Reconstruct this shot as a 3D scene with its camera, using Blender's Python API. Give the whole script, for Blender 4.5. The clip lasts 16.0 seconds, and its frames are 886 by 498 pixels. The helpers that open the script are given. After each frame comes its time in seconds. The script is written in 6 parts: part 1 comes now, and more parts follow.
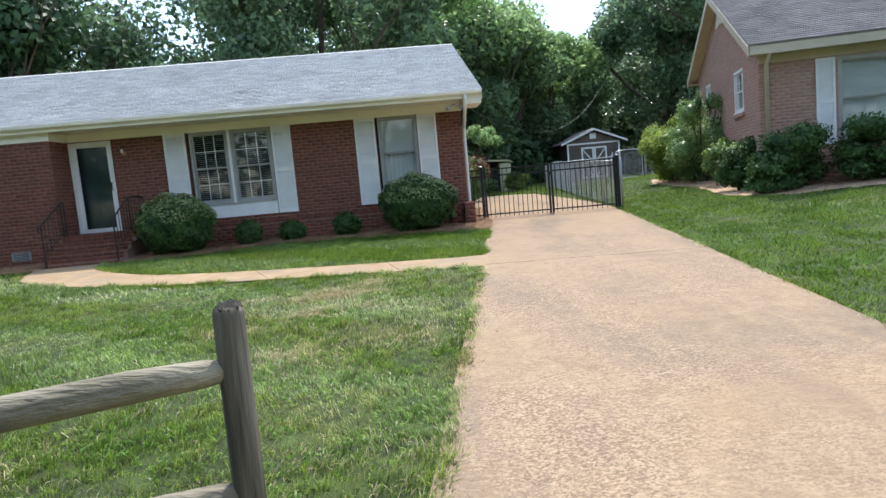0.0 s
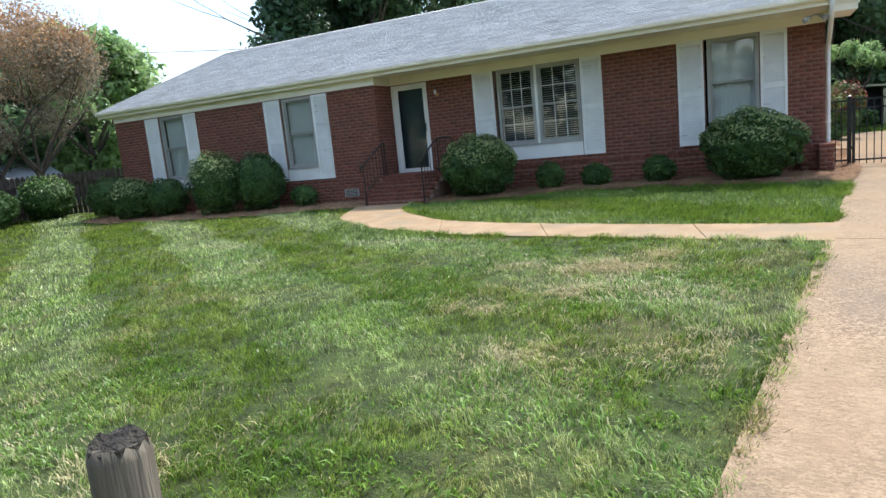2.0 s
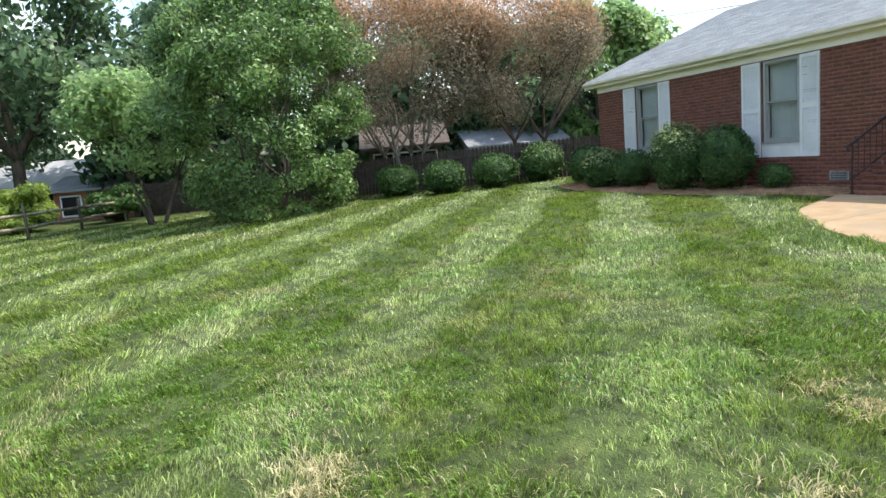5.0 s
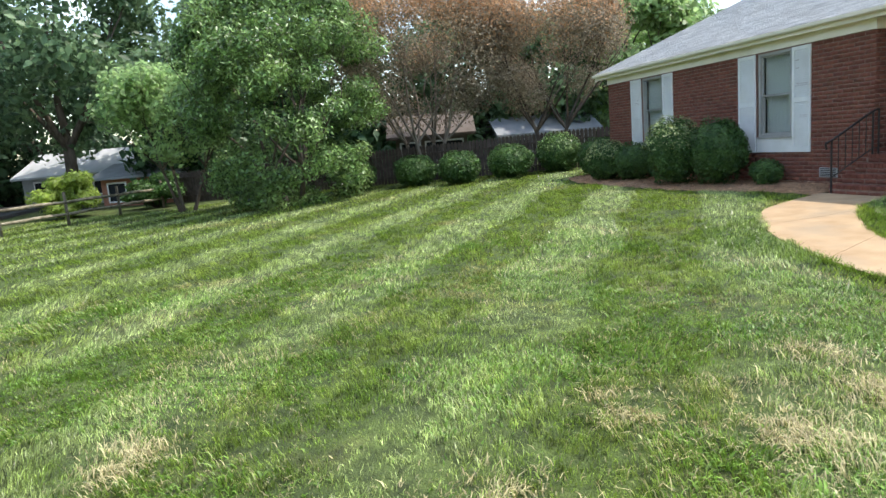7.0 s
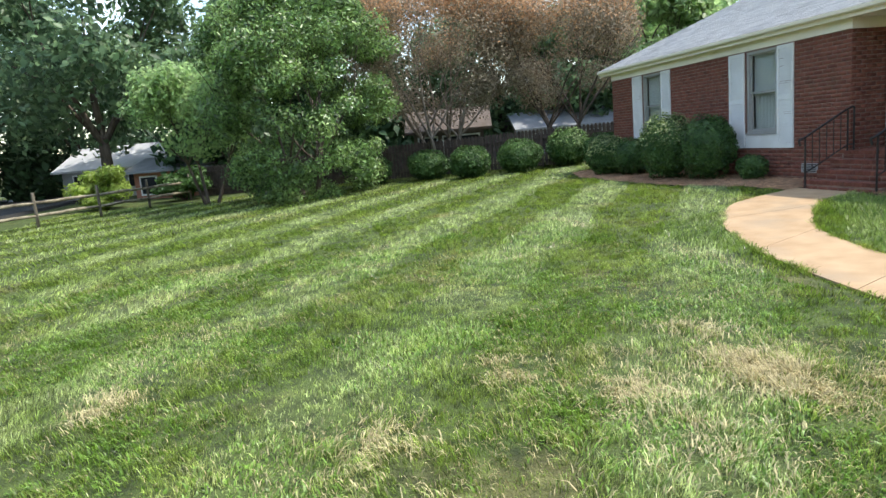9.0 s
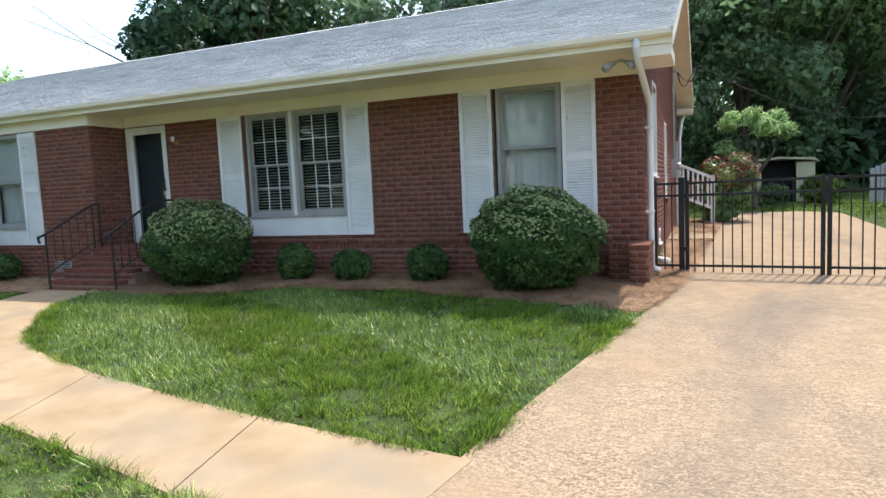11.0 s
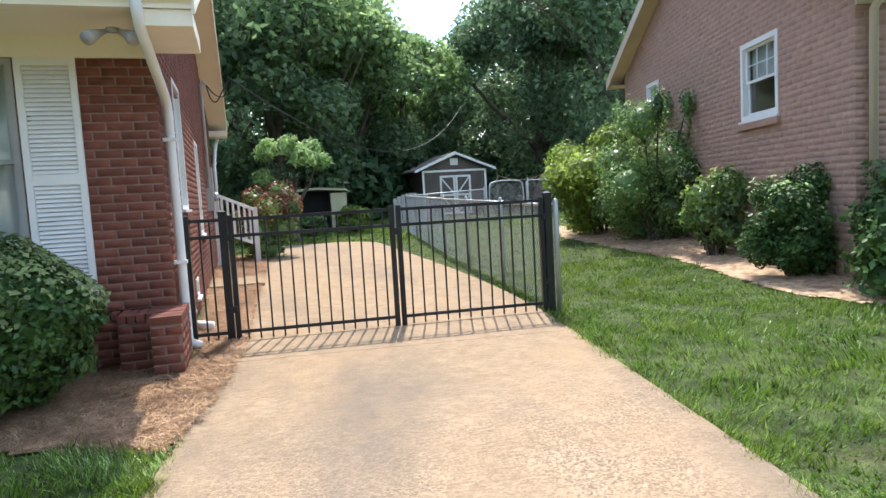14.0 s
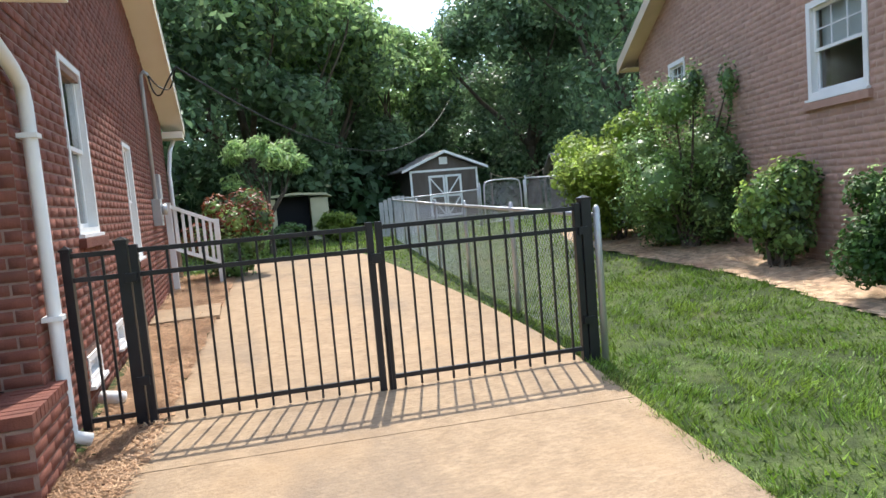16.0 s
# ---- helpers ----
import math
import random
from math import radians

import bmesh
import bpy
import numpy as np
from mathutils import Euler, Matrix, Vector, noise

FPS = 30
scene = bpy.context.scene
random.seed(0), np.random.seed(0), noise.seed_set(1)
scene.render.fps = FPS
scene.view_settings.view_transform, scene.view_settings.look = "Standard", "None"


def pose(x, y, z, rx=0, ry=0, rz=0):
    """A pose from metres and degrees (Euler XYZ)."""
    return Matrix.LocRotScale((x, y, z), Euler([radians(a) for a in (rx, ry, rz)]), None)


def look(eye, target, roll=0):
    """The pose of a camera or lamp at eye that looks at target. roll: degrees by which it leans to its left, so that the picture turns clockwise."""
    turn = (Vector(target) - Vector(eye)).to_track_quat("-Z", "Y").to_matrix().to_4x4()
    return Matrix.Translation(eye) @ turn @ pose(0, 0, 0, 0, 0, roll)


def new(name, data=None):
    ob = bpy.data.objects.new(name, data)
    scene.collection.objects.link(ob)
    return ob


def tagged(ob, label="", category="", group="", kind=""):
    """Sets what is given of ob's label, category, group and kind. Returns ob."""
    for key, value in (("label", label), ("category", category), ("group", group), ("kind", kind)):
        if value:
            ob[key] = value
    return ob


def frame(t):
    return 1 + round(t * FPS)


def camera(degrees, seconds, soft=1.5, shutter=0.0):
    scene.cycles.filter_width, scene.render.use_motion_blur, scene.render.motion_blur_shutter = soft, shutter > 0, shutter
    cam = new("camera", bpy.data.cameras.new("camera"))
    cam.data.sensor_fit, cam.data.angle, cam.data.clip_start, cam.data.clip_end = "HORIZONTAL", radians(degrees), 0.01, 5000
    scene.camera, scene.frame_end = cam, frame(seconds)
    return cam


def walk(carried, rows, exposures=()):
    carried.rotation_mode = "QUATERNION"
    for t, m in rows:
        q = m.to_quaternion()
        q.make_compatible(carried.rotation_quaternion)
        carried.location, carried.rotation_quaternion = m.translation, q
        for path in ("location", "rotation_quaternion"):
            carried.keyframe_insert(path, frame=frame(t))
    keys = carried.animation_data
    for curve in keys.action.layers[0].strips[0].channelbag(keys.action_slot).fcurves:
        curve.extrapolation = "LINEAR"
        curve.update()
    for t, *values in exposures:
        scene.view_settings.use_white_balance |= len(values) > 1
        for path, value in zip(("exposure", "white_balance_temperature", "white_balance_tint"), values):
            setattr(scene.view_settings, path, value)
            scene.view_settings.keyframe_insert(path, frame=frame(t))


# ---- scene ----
cam = camera(69.2, 16.0)
PATH = [
    (0, (-1.06, -15.332, 1.047), (-0.935, -13.347, 0.836), -5.1),
    (0.5, (-0.904, -14.949, 1.035), (-0.892, -12.961, 0.817), -5.0),
    (1, (-0.82, -14.583, 1.017), (-0.873, -12.597, 0.78), -5.1),
    (1.5, (-0.787, -14.196, 1.018), (-0.934, -12.216, 0.771), -5.4),
    (2, (-0.699, -13.889, 1.131), (-1.56, -12.112, 0.813), -5.6),
    (2.5, (-0.621, -13.451, 1.201), (-1.716, -11.813, 0.858), -5.4),
    (3, (-0.56, -13.195, 1.233), (-1.968, -11.815, 0.896), -5.6),
    (3.5, (-0.545, -13.085, 1.22), (-2.223, -12.052, 0.881), -4.6),
    (4, (-0.588, -12.816, 1.211), (-2.255, -11.754, 0.906), -4.3),
    (4.5, (-0.579, -12.552, 1.22), (-2.275, -11.53, 0.937), -4.7),
    (4.7, (-0.54, -12.452, 1.233), (-2.352, -11.656, 0.945), -4.7),
    (6.8, (0.27, -11.078, 1.366), (-1.645, -10.584, 1.07), -5.2),
    (7, (0.353, -10.984, 1.36), (-1.552, -10.468, 1.036), -4.9),
    (7.5, (0.655, -10.874, 1.381), (-1.272, -10.44, 1.066), -5.3),
    (8, (1.008, -11.034, 1.38), (-0.935, -10.71, 1.036), -5.1),
    (8.2, (1.066, -10.944, 1.381), (-0.876, -10.607, 1.039), -5.1),
    (10.3, (1.437, -9.397, 1.35), (-0.146, -8.208, 1.062), -3.7),
    (10.5, (1.421, -9.216, 1.358), (0.078, -7.757, 1.093), -3.4),
    (11, (1.365, -8.754, 1.292), (0.601, -6.915, 1.105), -2.6),
    (11.5, (1.362, -8.335, 1.29), (0.82, -6.419, 1.104), -2.4),
    (12, (1.331, -7.905, 1.293), (1.328, -5.914, 1.109), -2.0),
    (12.5, (1.304, -7.497, 1.292), (1.6, -5.526, 1.127), -2.0),
    (13, (1.293, -7.04, 1.32), (1.668, -5.083, 1.147), -2.3),
    (13.5, (1.237, -6.578, 1.34), (1.799, -4.667, 1.156), -2.5),
    (14, (1.242, -6.113, 1.327), (1.824, -4.206, 1.162), -3.3),
    (14.5, (1.307, -5.629, 1.365), (1.905, -3.729, 1.184), -3.6),
    (15, (1.386, -5.151, 1.416), (2.094, -3.292, 1.208), -4.0),
    (15.5, (1.55, -4.705, 1.414), (2.137, -2.802, 1.226), -4.8),
    (16, (1.744, -4.255, 1.412), (2.357, -2.359, 1.243), -4.9),
]
walk(cam, [(t, look(eye, target, roll)) for t, eye, target, roll in PATH],
     exposures=[(0.0, 1.12, 6250, 10), (1.5, 1.10, 6250, 10), (3.0, 1.30, 6550, 10), (8.0, 1.36, 6600, 10), (10.5, 1.33, 6500, 10), (12.5, 1.42, 6350, 10), (16.0, 1.48, 6450, 10)])

# ---- light ----
SUN = Vector((0.29, 0.90, 1.64)).normalized()
world = bpy.data.worlds.new("world")
scene.world = world
world.use_nodes = True
wn, wl = world.node_tree.nodes, world.node_tree.links
sky = wn.new("ShaderNodeTexSky")
sky.sky_type, sky.sun_disc = "NISHITA", False
sky.sun_elevation = math.asin(SUN.z)
sky.sun_rotation = math.atan2(SUN.x, SUN.y)
sky.dust_density, sky.air_density = 0.9, 1.25
wco = wn.new("ShaderNodeTexCoord")
wmp = wn.new("ShaderNodeMapping")
wmp.inputs["Scale"].default_value = (1.0, 1.0, 2.6)
wl.new(wco.outputs["Generated"], wmp.inputs[0])
cloud = wn.new("ShaderNodeTexNoise")
cloud.inputs["Scale"].default_value, cloud.inputs["Detail"].default_value, cloud.inputs["Roughness"].default_value = 3.1, 7, 0.56
wl.new(wmp.outputs[0], cloud.inputs["Vector"])
wramp = wn.new("ShaderNodeValToRGB")
wramp.color_ramp.elements[0].position, wramp.color_ramp.elements[1].position = 0.52, 0.72
wl.new(cloud.outputs["Fac"], wramp.inputs[0])
wmix = wn.new("ShaderNodeMixRGB")
wmix.inputs[2].default_value = (7.6, 7.8, 8.2, 1)
wl.new(wramp.outputs[0], wmix.inputs[0])
wl.new(sky.outputs[0], wmix.inputs[1])
wbg = wn["Background"]
wbg.inputs["Strength"].default_value = 0.15
wl.new(wmix.outputs[0], wbg.inputs["Color"])
sun = new("sun", bpy.data.lights.new("sun", "SUN"))
sun.data.energy, sun.data.angle, sun.data.color = 2.45, radians(0.55), (1.0, 0.95, 0.87)
sun.rotation_euler = SUN.to_track_quat("Z", "Y").to_euler()


# ---- materials ----
def mat(name, c1, c2, scale=6.0, rough=0.8, bump=0.2, bump_scale=60.0, metal=0.0, rand=0.0, stretch=(1, 1, 1), dirt=None, dirt_scale=0.7, dirt_at=(0.5, 0.7), spec=0.4, detail=6.0, leaf=0.0, island=True, sheen_bands=None):
    """Two colours mixed by noise, stains at a larger scale, mowing sheen painted on as lighter bands, relief from a
    finer noise, brightness varied piece by piece.
    """
    m = bpy.data.materials.new(name)
    m.use_nodes = True
    n, l = m.node_tree.nodes, m.node_tree.links
    b = n["Principled BSDF"]
    co = n.new("ShaderNodeTexCoord")
    mp = n.new("ShaderNodeMapping")
    mp.inputs["Scale"].default_value = stretch
    geo = n.new("ShaderNodeNewGeometry")
    l.new(geo.outputs["Position"], mp.inputs[0])
    n1 = n.new("ShaderNodeTexNoise")
    n1.inputs["Scale"].default_value, n1.inputs["Detail"].default_value = scale, detail
    l.new(mp.outputs[0], n1.inputs["Vector"])
    r = n.new("ShaderNodeValToRGB")
    r.color_ramp.elements[0].position, r.color_ramp.elements[1].position = 0.32, 0.68
    r.color_ramp.elements[0].color, r.color_ramp.elements[1].color = (*c1, 1), (*c2, 1)
    l.new(n1.outputs["Fac"], r.inputs[0])
    col = r.outputs[0]
    if dirt:
        n2 = n.new("ShaderNodeTexNoise")
        n2.inputs["Scale"].default_value, n2.inputs["Detail"].default_value = dirt_scale, 5
        l.new(mp.outputs[0], n2.inputs["Vector"])
        r2 = n.new("ShaderNodeValToRGB")
        r2.color_ramp.elements[0].position, r2.color_ramp.elements[1].position = dirt_at
        l.new(n2.outputs["Fac"], r2.inputs[0])
        mx = n.new("ShaderNodeMixRGB")
        mx.inputs[2].default_value = (*dirt, 1)
        l.new(r2.outputs[0], mx.inputs[0])
        l.new(col, mx.inputs[1])
        col = mx.outputs[0]
    if sheen_bands:
        # mown bands: the sheen of leaning blades is painted in as lighter colour
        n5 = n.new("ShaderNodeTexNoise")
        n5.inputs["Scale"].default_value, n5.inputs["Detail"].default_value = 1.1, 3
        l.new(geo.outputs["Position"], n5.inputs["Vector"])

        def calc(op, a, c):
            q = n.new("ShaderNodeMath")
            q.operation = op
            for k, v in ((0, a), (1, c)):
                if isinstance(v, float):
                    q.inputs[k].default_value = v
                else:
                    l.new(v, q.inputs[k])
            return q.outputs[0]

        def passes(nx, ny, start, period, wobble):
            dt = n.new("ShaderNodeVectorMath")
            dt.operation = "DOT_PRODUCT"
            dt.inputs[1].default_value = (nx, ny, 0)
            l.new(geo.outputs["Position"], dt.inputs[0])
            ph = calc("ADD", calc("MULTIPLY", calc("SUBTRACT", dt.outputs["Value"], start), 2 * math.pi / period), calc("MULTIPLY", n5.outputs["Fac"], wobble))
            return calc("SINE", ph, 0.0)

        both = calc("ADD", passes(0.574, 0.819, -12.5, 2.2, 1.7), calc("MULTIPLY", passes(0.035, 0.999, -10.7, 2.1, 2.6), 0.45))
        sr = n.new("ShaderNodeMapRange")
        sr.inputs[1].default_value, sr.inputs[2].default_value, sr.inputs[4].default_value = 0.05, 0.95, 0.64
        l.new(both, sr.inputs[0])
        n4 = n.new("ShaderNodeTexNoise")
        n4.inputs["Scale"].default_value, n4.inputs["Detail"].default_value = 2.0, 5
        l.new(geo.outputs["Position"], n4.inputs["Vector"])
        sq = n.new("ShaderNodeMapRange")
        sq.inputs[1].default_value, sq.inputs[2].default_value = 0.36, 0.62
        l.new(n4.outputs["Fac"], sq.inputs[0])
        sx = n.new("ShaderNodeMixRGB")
        sx.inputs[2].default_value = (*sheen_bands, 1)
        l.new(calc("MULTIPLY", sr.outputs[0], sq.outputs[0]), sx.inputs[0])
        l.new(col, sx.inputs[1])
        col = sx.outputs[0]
        n6 = n.new("ShaderNodeTexNoise")
        n6.inputs["Scale"].default_value, n6.inputs["Detail"].default_value, n6.inputs["Roughness"].default_value = 7.0, 4, 0.7
        l.new(geo.outputs["Position"], n6.inputs["Vector"])
        tv = n.new("ShaderNodeMapRange")
        tv.inputs[1].default_value, tv.inputs[2].default_value, tv.inputs[3].default_value, tv.inputs[4].default_value = 0.34, 0.66, 0.50, 1.45
        l.new(n6.outputs["Fac"], tv.inputs[0])
        th = n.new("ShaderNodeHueSaturation")
        l.new(tv.outputs[0], th.inputs["Value"])
        l.new(col, th.inputs["Color"])
        col = th.outputs[0]
    if rand:
        hs = n.new("ShaderNodeHueSaturation")
        mr = n.new("ShaderNodeMapRange")
        mr.inputs[3].default_value, mr.inputs[4].default_value = 1 - rand, 1 + rand
        if island:
            l.new(geo.outputs["Random Per Island"], mr.inputs[0])
        else:
            oi = n.new("ShaderNodeObjectInfo")
            l.new(oi.outputs["Random"], mr.inputs[0])
        l.new(mr.outputs[0], hs.inputs["Value"])
        l.new(col, hs.inputs["Color"])
        col = hs.outputs[0]
    l.new(col, b.inputs["Base Color"])
    b.inputs["Roughness"].default_value, b.inputs["Metallic"].default_value = rough, metal
    b.inputs["Specular IOR Level"].default_value = spec
    if bump:
        n3 = n.new("ShaderNodeTexNoise")
        n3.inputs["Scale"].default_value, n3.inputs["Detail"].default_value = bump_scale, 3
        l.new(mp.outputs[0], n3.inputs["Vector"])
        bp = n.new("ShaderNodeBump")
        bp.inputs["Strength"].default_value, bp.inputs["Distance"].default_value = bump, 0.02
        l.new(n3.outputs["Fac"], bp.inputs["Height"])
        l.new(bp.outputs[0], b.inputs["Normal"])
    if leaf:
        tr = n.new("ShaderNodeBsdfTranslucent")
        l.new(col, tr.inputs["Color"])
        ms = n.new("ShaderNodeMixShader")
        ms.inputs[0].default_value = leaf
        l.new(b.outputs[0], ms.inputs[1])
        l.new(tr.outputs[0], ms.inputs[2])
        l.new(ms.outputs[0], n["Material Output"].inputs["Surface"])
    return m


def glass(name, tint, rough=0.03):
    m = bpy.data.materials.new(name)
    m.use_nodes = True
    b = m.node_tree.nodes["Principled BSDF"]
    b.inputs["Base Color"].default_value = (*tint, 1)
    b.inputs["Roughness"].default_value = rough
    b.inputs["Transmission Weight"].default_value = 1.0
    b.inputs["IOR"].default_value = 1.45
    return m


M_BRICK = mat("red_brick", (0.145, 0.046, 0.031), (0.212, 0.074, 0.047), 9, 0.85, 0.35, 130, rand=0.17, dirt=(0.14, 0.056, 0.036), dirt_scale=2.3, dirt_at=(0.56, 0.75))
M_BRICK1 = mat("red_brick_single", (0.145, 0.046, 0.031), (0.212, 0.074, 0.047), 9, 0.85, 0.35, 130, rand=0.17, dirt=(0.14, 0.056, 0.036), dirt_scale=2.3, dirt_at=(0.56, 0.75), island=False)
M_MORTAR = mat("mortar", (0.215, 0.135, 0.105), (0.30, 0.20, 0.158), 14, 0.95, 0.4, 160)
M_NBRICK = mat("neighbour_brick", (0.35, 0.210, 0.160), (0.43, 0.265, 0.205), 9, 0.88, 0.3, 120, rand=0.08, dirt=(0.36, 0.22, 0.17), dirt_scale=1.4)
M_NMORTAR = mat("neighbour_mortar", (0.40, 0.265, 0.205), (0.46, 0.315, 0.25), 14, 0.95, 0.4, 160)
M_WHITE = mat("white_paint", (0.72, 0.72, 0.70), (0.80, 0.80, 0.78), 3, 0.5, 0.08, 40, dirt=(0.62, 0.61, 0.57), dirt_scale=1.1, dirt_at=(0.55, 0.8))
M_CREAM = mat("cream_trim", (0.83, 0.77, 0.63), (0.88, 0.82, 0.69), 2, 0.45, 0.08, 30, dirt=(0.68, 0.62, 0.5), dirt_scale=0.9, dirt_at=(0.58, 0.8))
M_ROOF = mat("grey_shingle", (0.52, 0.505, 0.475), (0.68, 0.665, 0.63), 30, 0.95, 0.6, 220, rand=0.15, dirt=(0.47, 0.455, 0.43), dirt_scale=0.8, dirt_at=(0.5, 0.8))
M_NROOF = mat("brown_grey_shingle", (0.28, 0.24, 0.22), (0.40, 0.35, 0.32), 30, 0.95, 0.6, 220, rand=0.15, dirt=(0.25, 0.22, 0.2), dirt_scale=0.8)
# soil and lawn blades both carry the mowing sheen as painted bands
M_LAWN = mat("lawn_soil", (0.030, 0.048, 0.009), (0.075, 0.105, 0.022), 2.6, 0.95, 1.0, 70, dirt=(0.12, 0.105, 0.04), dirt_scale=0.9, dirt_at=(0.58, 0.80), sheen_bands=(0.085, 0.115, 0.03))
M_GRASS = mat("grass_blade", (0.120, 0.205, 0.018), (0.285, 0.365, 0.072), 1.3, 0.38, 0, rand=0.85, dirt=(0.42, 0.36, 0.16), dirt_scale=0.75, dirt_at=(0.58, 0.76), leaf=0.36, spec=0.65, sheen_bands=(0.50, 0.57, 0.24))
M_GRASS2 = mat("side_grass_blade", (0.095, 0.180, 0.014), (0.205, 0.295, 0.045), 1.1, 0.42, 0, rand=0.8, dirt=(0.30, 0.30, 0.10), dirt_scale=0.8, dirt_at=(0.60, 0.80), leaf=0.36, spec=0.5)
M_DRY = mat("dry_blade", (0.46, 0.39, 0.20), (0.62, 0.54, 0.30), 2.0, 0.6, 0, rand=0.4, leaf=0.3)
M_WEED = mat("broad_weed", (0.105, 0.215, 0.025), (0.22, 0.36, 0.06), 1.5, 0.42, 0, rand=0.45, leaf=0.35, spec=0.5)
M_STRAW = mat("pine_straw", (0.34, 0.19, 0.10), (0.56, 0.36, 0.21), 8, 0.9, 0.8, 90, rand=0.4, dirt=(0.2, 0.11, 0.06), dirt_scale=2)
M_PALESTRAW = mat("pale_pine_straw", (0.46, 0.305, 0.185), (0.66, 0.49, 0.325), 8, 0.9, 0.8, 90, rand=0.35, dirt=(0.36, 0.22, 0.14), dirt_scale=2)
M_BLACK = mat("black_powder_coat", (0.008, 0.009, 0.012), (0.016, 0.017, 0.021), 5, 0.35, 0.05, 90)
M_IRON = mat("wrought_iron", (0.012, 0.011, 0.011), (0.03, 0.022, 0.018), 12, 0.6, 0.2, 90)
M_WOOD = mat("weathered_wood", (0.075, 0.064, 0.044), (0.25, 0.215, 0.16), 16, 0.9, 0.9, 60, stretch=(1, 1, 0.07), dirt=(0.05, 0.04, 0.03), dirt_scale=14, dirt_at=(0.54, 0.68))
M_RAILW = mat("weathered_rail", (0.12, 0.105, 0.066), (0.36, 0.315, 0.225), 9, 0.9, 1.0, 60, stretch=(0.12, 1, 1), dirt=(0.07, 0.055, 0.04), dirt_scale=3, dirt_at=(0.55, 0.72))
M_DARKWOOD = mat("dark_end_grain", (0.025, 0.021, 0.016), (0.085, 0.072, 0.055), 40, 0.95, 1.0, 110)
M_TAN = mat("tan_trim", (0.50, 0.42, 0.31), (0.58, 0.49, 0.37), 2, 0.5, 0.08, 30)
M_FENCEW = mat("dark_fence_wood", (0.05, 0.036, 0.028), (0.10, 0.075, 0.06), 5, 0.9, 0.4, 50, rand=0.2)
M_BARK = mat("bark", (0.06, 0.045, 0.034), (0.14, 0.11, 0.085), 7, 0.95, 0.9, 40, stretch=(1, 1, 0.25))
M_PALEBARK = mat("pale_bark", (0.16, 0.13, 0.10), (0.30, 0.25, 0.2), 6, 0.9, 0.5, 40, stretch=(1, 1, 0.3))
M_BOX = mat("boxwood_leaf", (0.030, 0.078, 0.020), (0.085, 0.160, 0.040), 4, 0.5, 0, rand=0.5, leaf=0.28, spec=0.3)
# pale leaf colour that paints sunlit highlights on the boxwoods
M_LIT_TIP = mat("sunlit_leaf_tip", (0.19, 0.25, 0.09), (0.30, 0.36, 0.14), 5, 0.4, 0, rand=0.35, leaf=0.35)
M_GREYW = mat("grey_window_frame", (0.30, 0.295, 0.275), (0.38, 0.375, 0.35), 3, 0.45, 0.05, 30)
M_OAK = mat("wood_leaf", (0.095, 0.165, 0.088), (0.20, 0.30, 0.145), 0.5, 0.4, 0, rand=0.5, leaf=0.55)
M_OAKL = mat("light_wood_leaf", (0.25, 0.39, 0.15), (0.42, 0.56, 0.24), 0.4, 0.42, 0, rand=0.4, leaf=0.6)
M_PINE = mat("conifer_leaf", (0.03, 0.075, 0.032), (0.065, 0.125, 0.05), 0.5, 0.55, 0, rand=0.4, leaf=0.3)
M_PEAR = mat("glossy_green_leaf", (0.085, 0.175, 0.045), (0.25, 0.37, 0.12), 0.9, 0.36, 0, rand=0.75, leaf=0.42, spec=0.6)
M_LIME = mat("lime_leaf", (0.19, 0.28, 0.055), (0.35, 0.45, 0.10), 0.7, 0.42, 0, rand=0.4, leaf=0.6)
M_MYRT = mat("dull_green_brown_leaf", (0.23, 0.20, 0.13), (0.38, 0.31, 0.225), 0.5, 0.7, 0, rand=0.4, leaf=0.42)
M_RUST = mat("rust_leaf", (0.46, 0.27, 0.14), (0.64, 0.41, 0.23), 0.6, 0.7, 0, rand=0.4, leaf=0.45)
M_RED = mat("red_tip_leaf", (0.18, 0.05, 0.03), (0.30, 0.11, 0.06), 1.5, 0.5, 0, rand=0.35, leaf=0.35)
# near-black base colour puts the shade of unlit rooms into the paint
M_SHADEBLACK = mat("shade_black", (0.010, 0.011, 0.013), (0.018, 0.019, 0.021), 1, 0.9, 0)
M_BLIND = mat("window_blind", (0.56, 0.57, 0.54), (0.64, 0.645, 0.61), 2, 0.7, 0.05, 30)
M_CURT = mat("sheer_curtain", (0.60, 0.60, 0.57), (0.74, 0.735, 0.70), 1.5, 0.8, 0.1, 30)
M_DOOR = mat("dark_teal_door", (0.006, 0.022, 0.028), (0.012, 0.034, 0.042), 2, 0.3, 0.05, 20)
M_ALU = mat("galvanised_metal", (0.38, 0.39, 0.40), (0.5, 0.51, 0.52), 4, 0.45, 0.1, 60, metal=0.6)
M_BRASS = mat("aged_brass", (0.45, 0.22, 0.10), (0.6, 0.33, 0.16), 9, 0.35, 0.1, 60, metal=0.9)
M_SHED = mat("taupe_siding", (0.095, 0.075, 0.062), (0.13, 0.105, 0.088), 4, 0.85, 0.3, 40, stretch=(1, 1, 0.2))
M_SHED2 = mat("pale_yellow_panel", (0.42, 0.40, 0.24), (0.52, 0.49, 0.32), 2, 0.7, 0.1, 30)
M_GREYM = mat("grey_utility_box", (0.34, 0.345, 0.34), (0.42, 0.42, 0.41), 3, 0.5, 0.05, 30)
M_CABLE = mat("black_cable", (0.01, 0.01, 0.01), (0.02, 0.02, 0.02), 5, 0.6, 0)
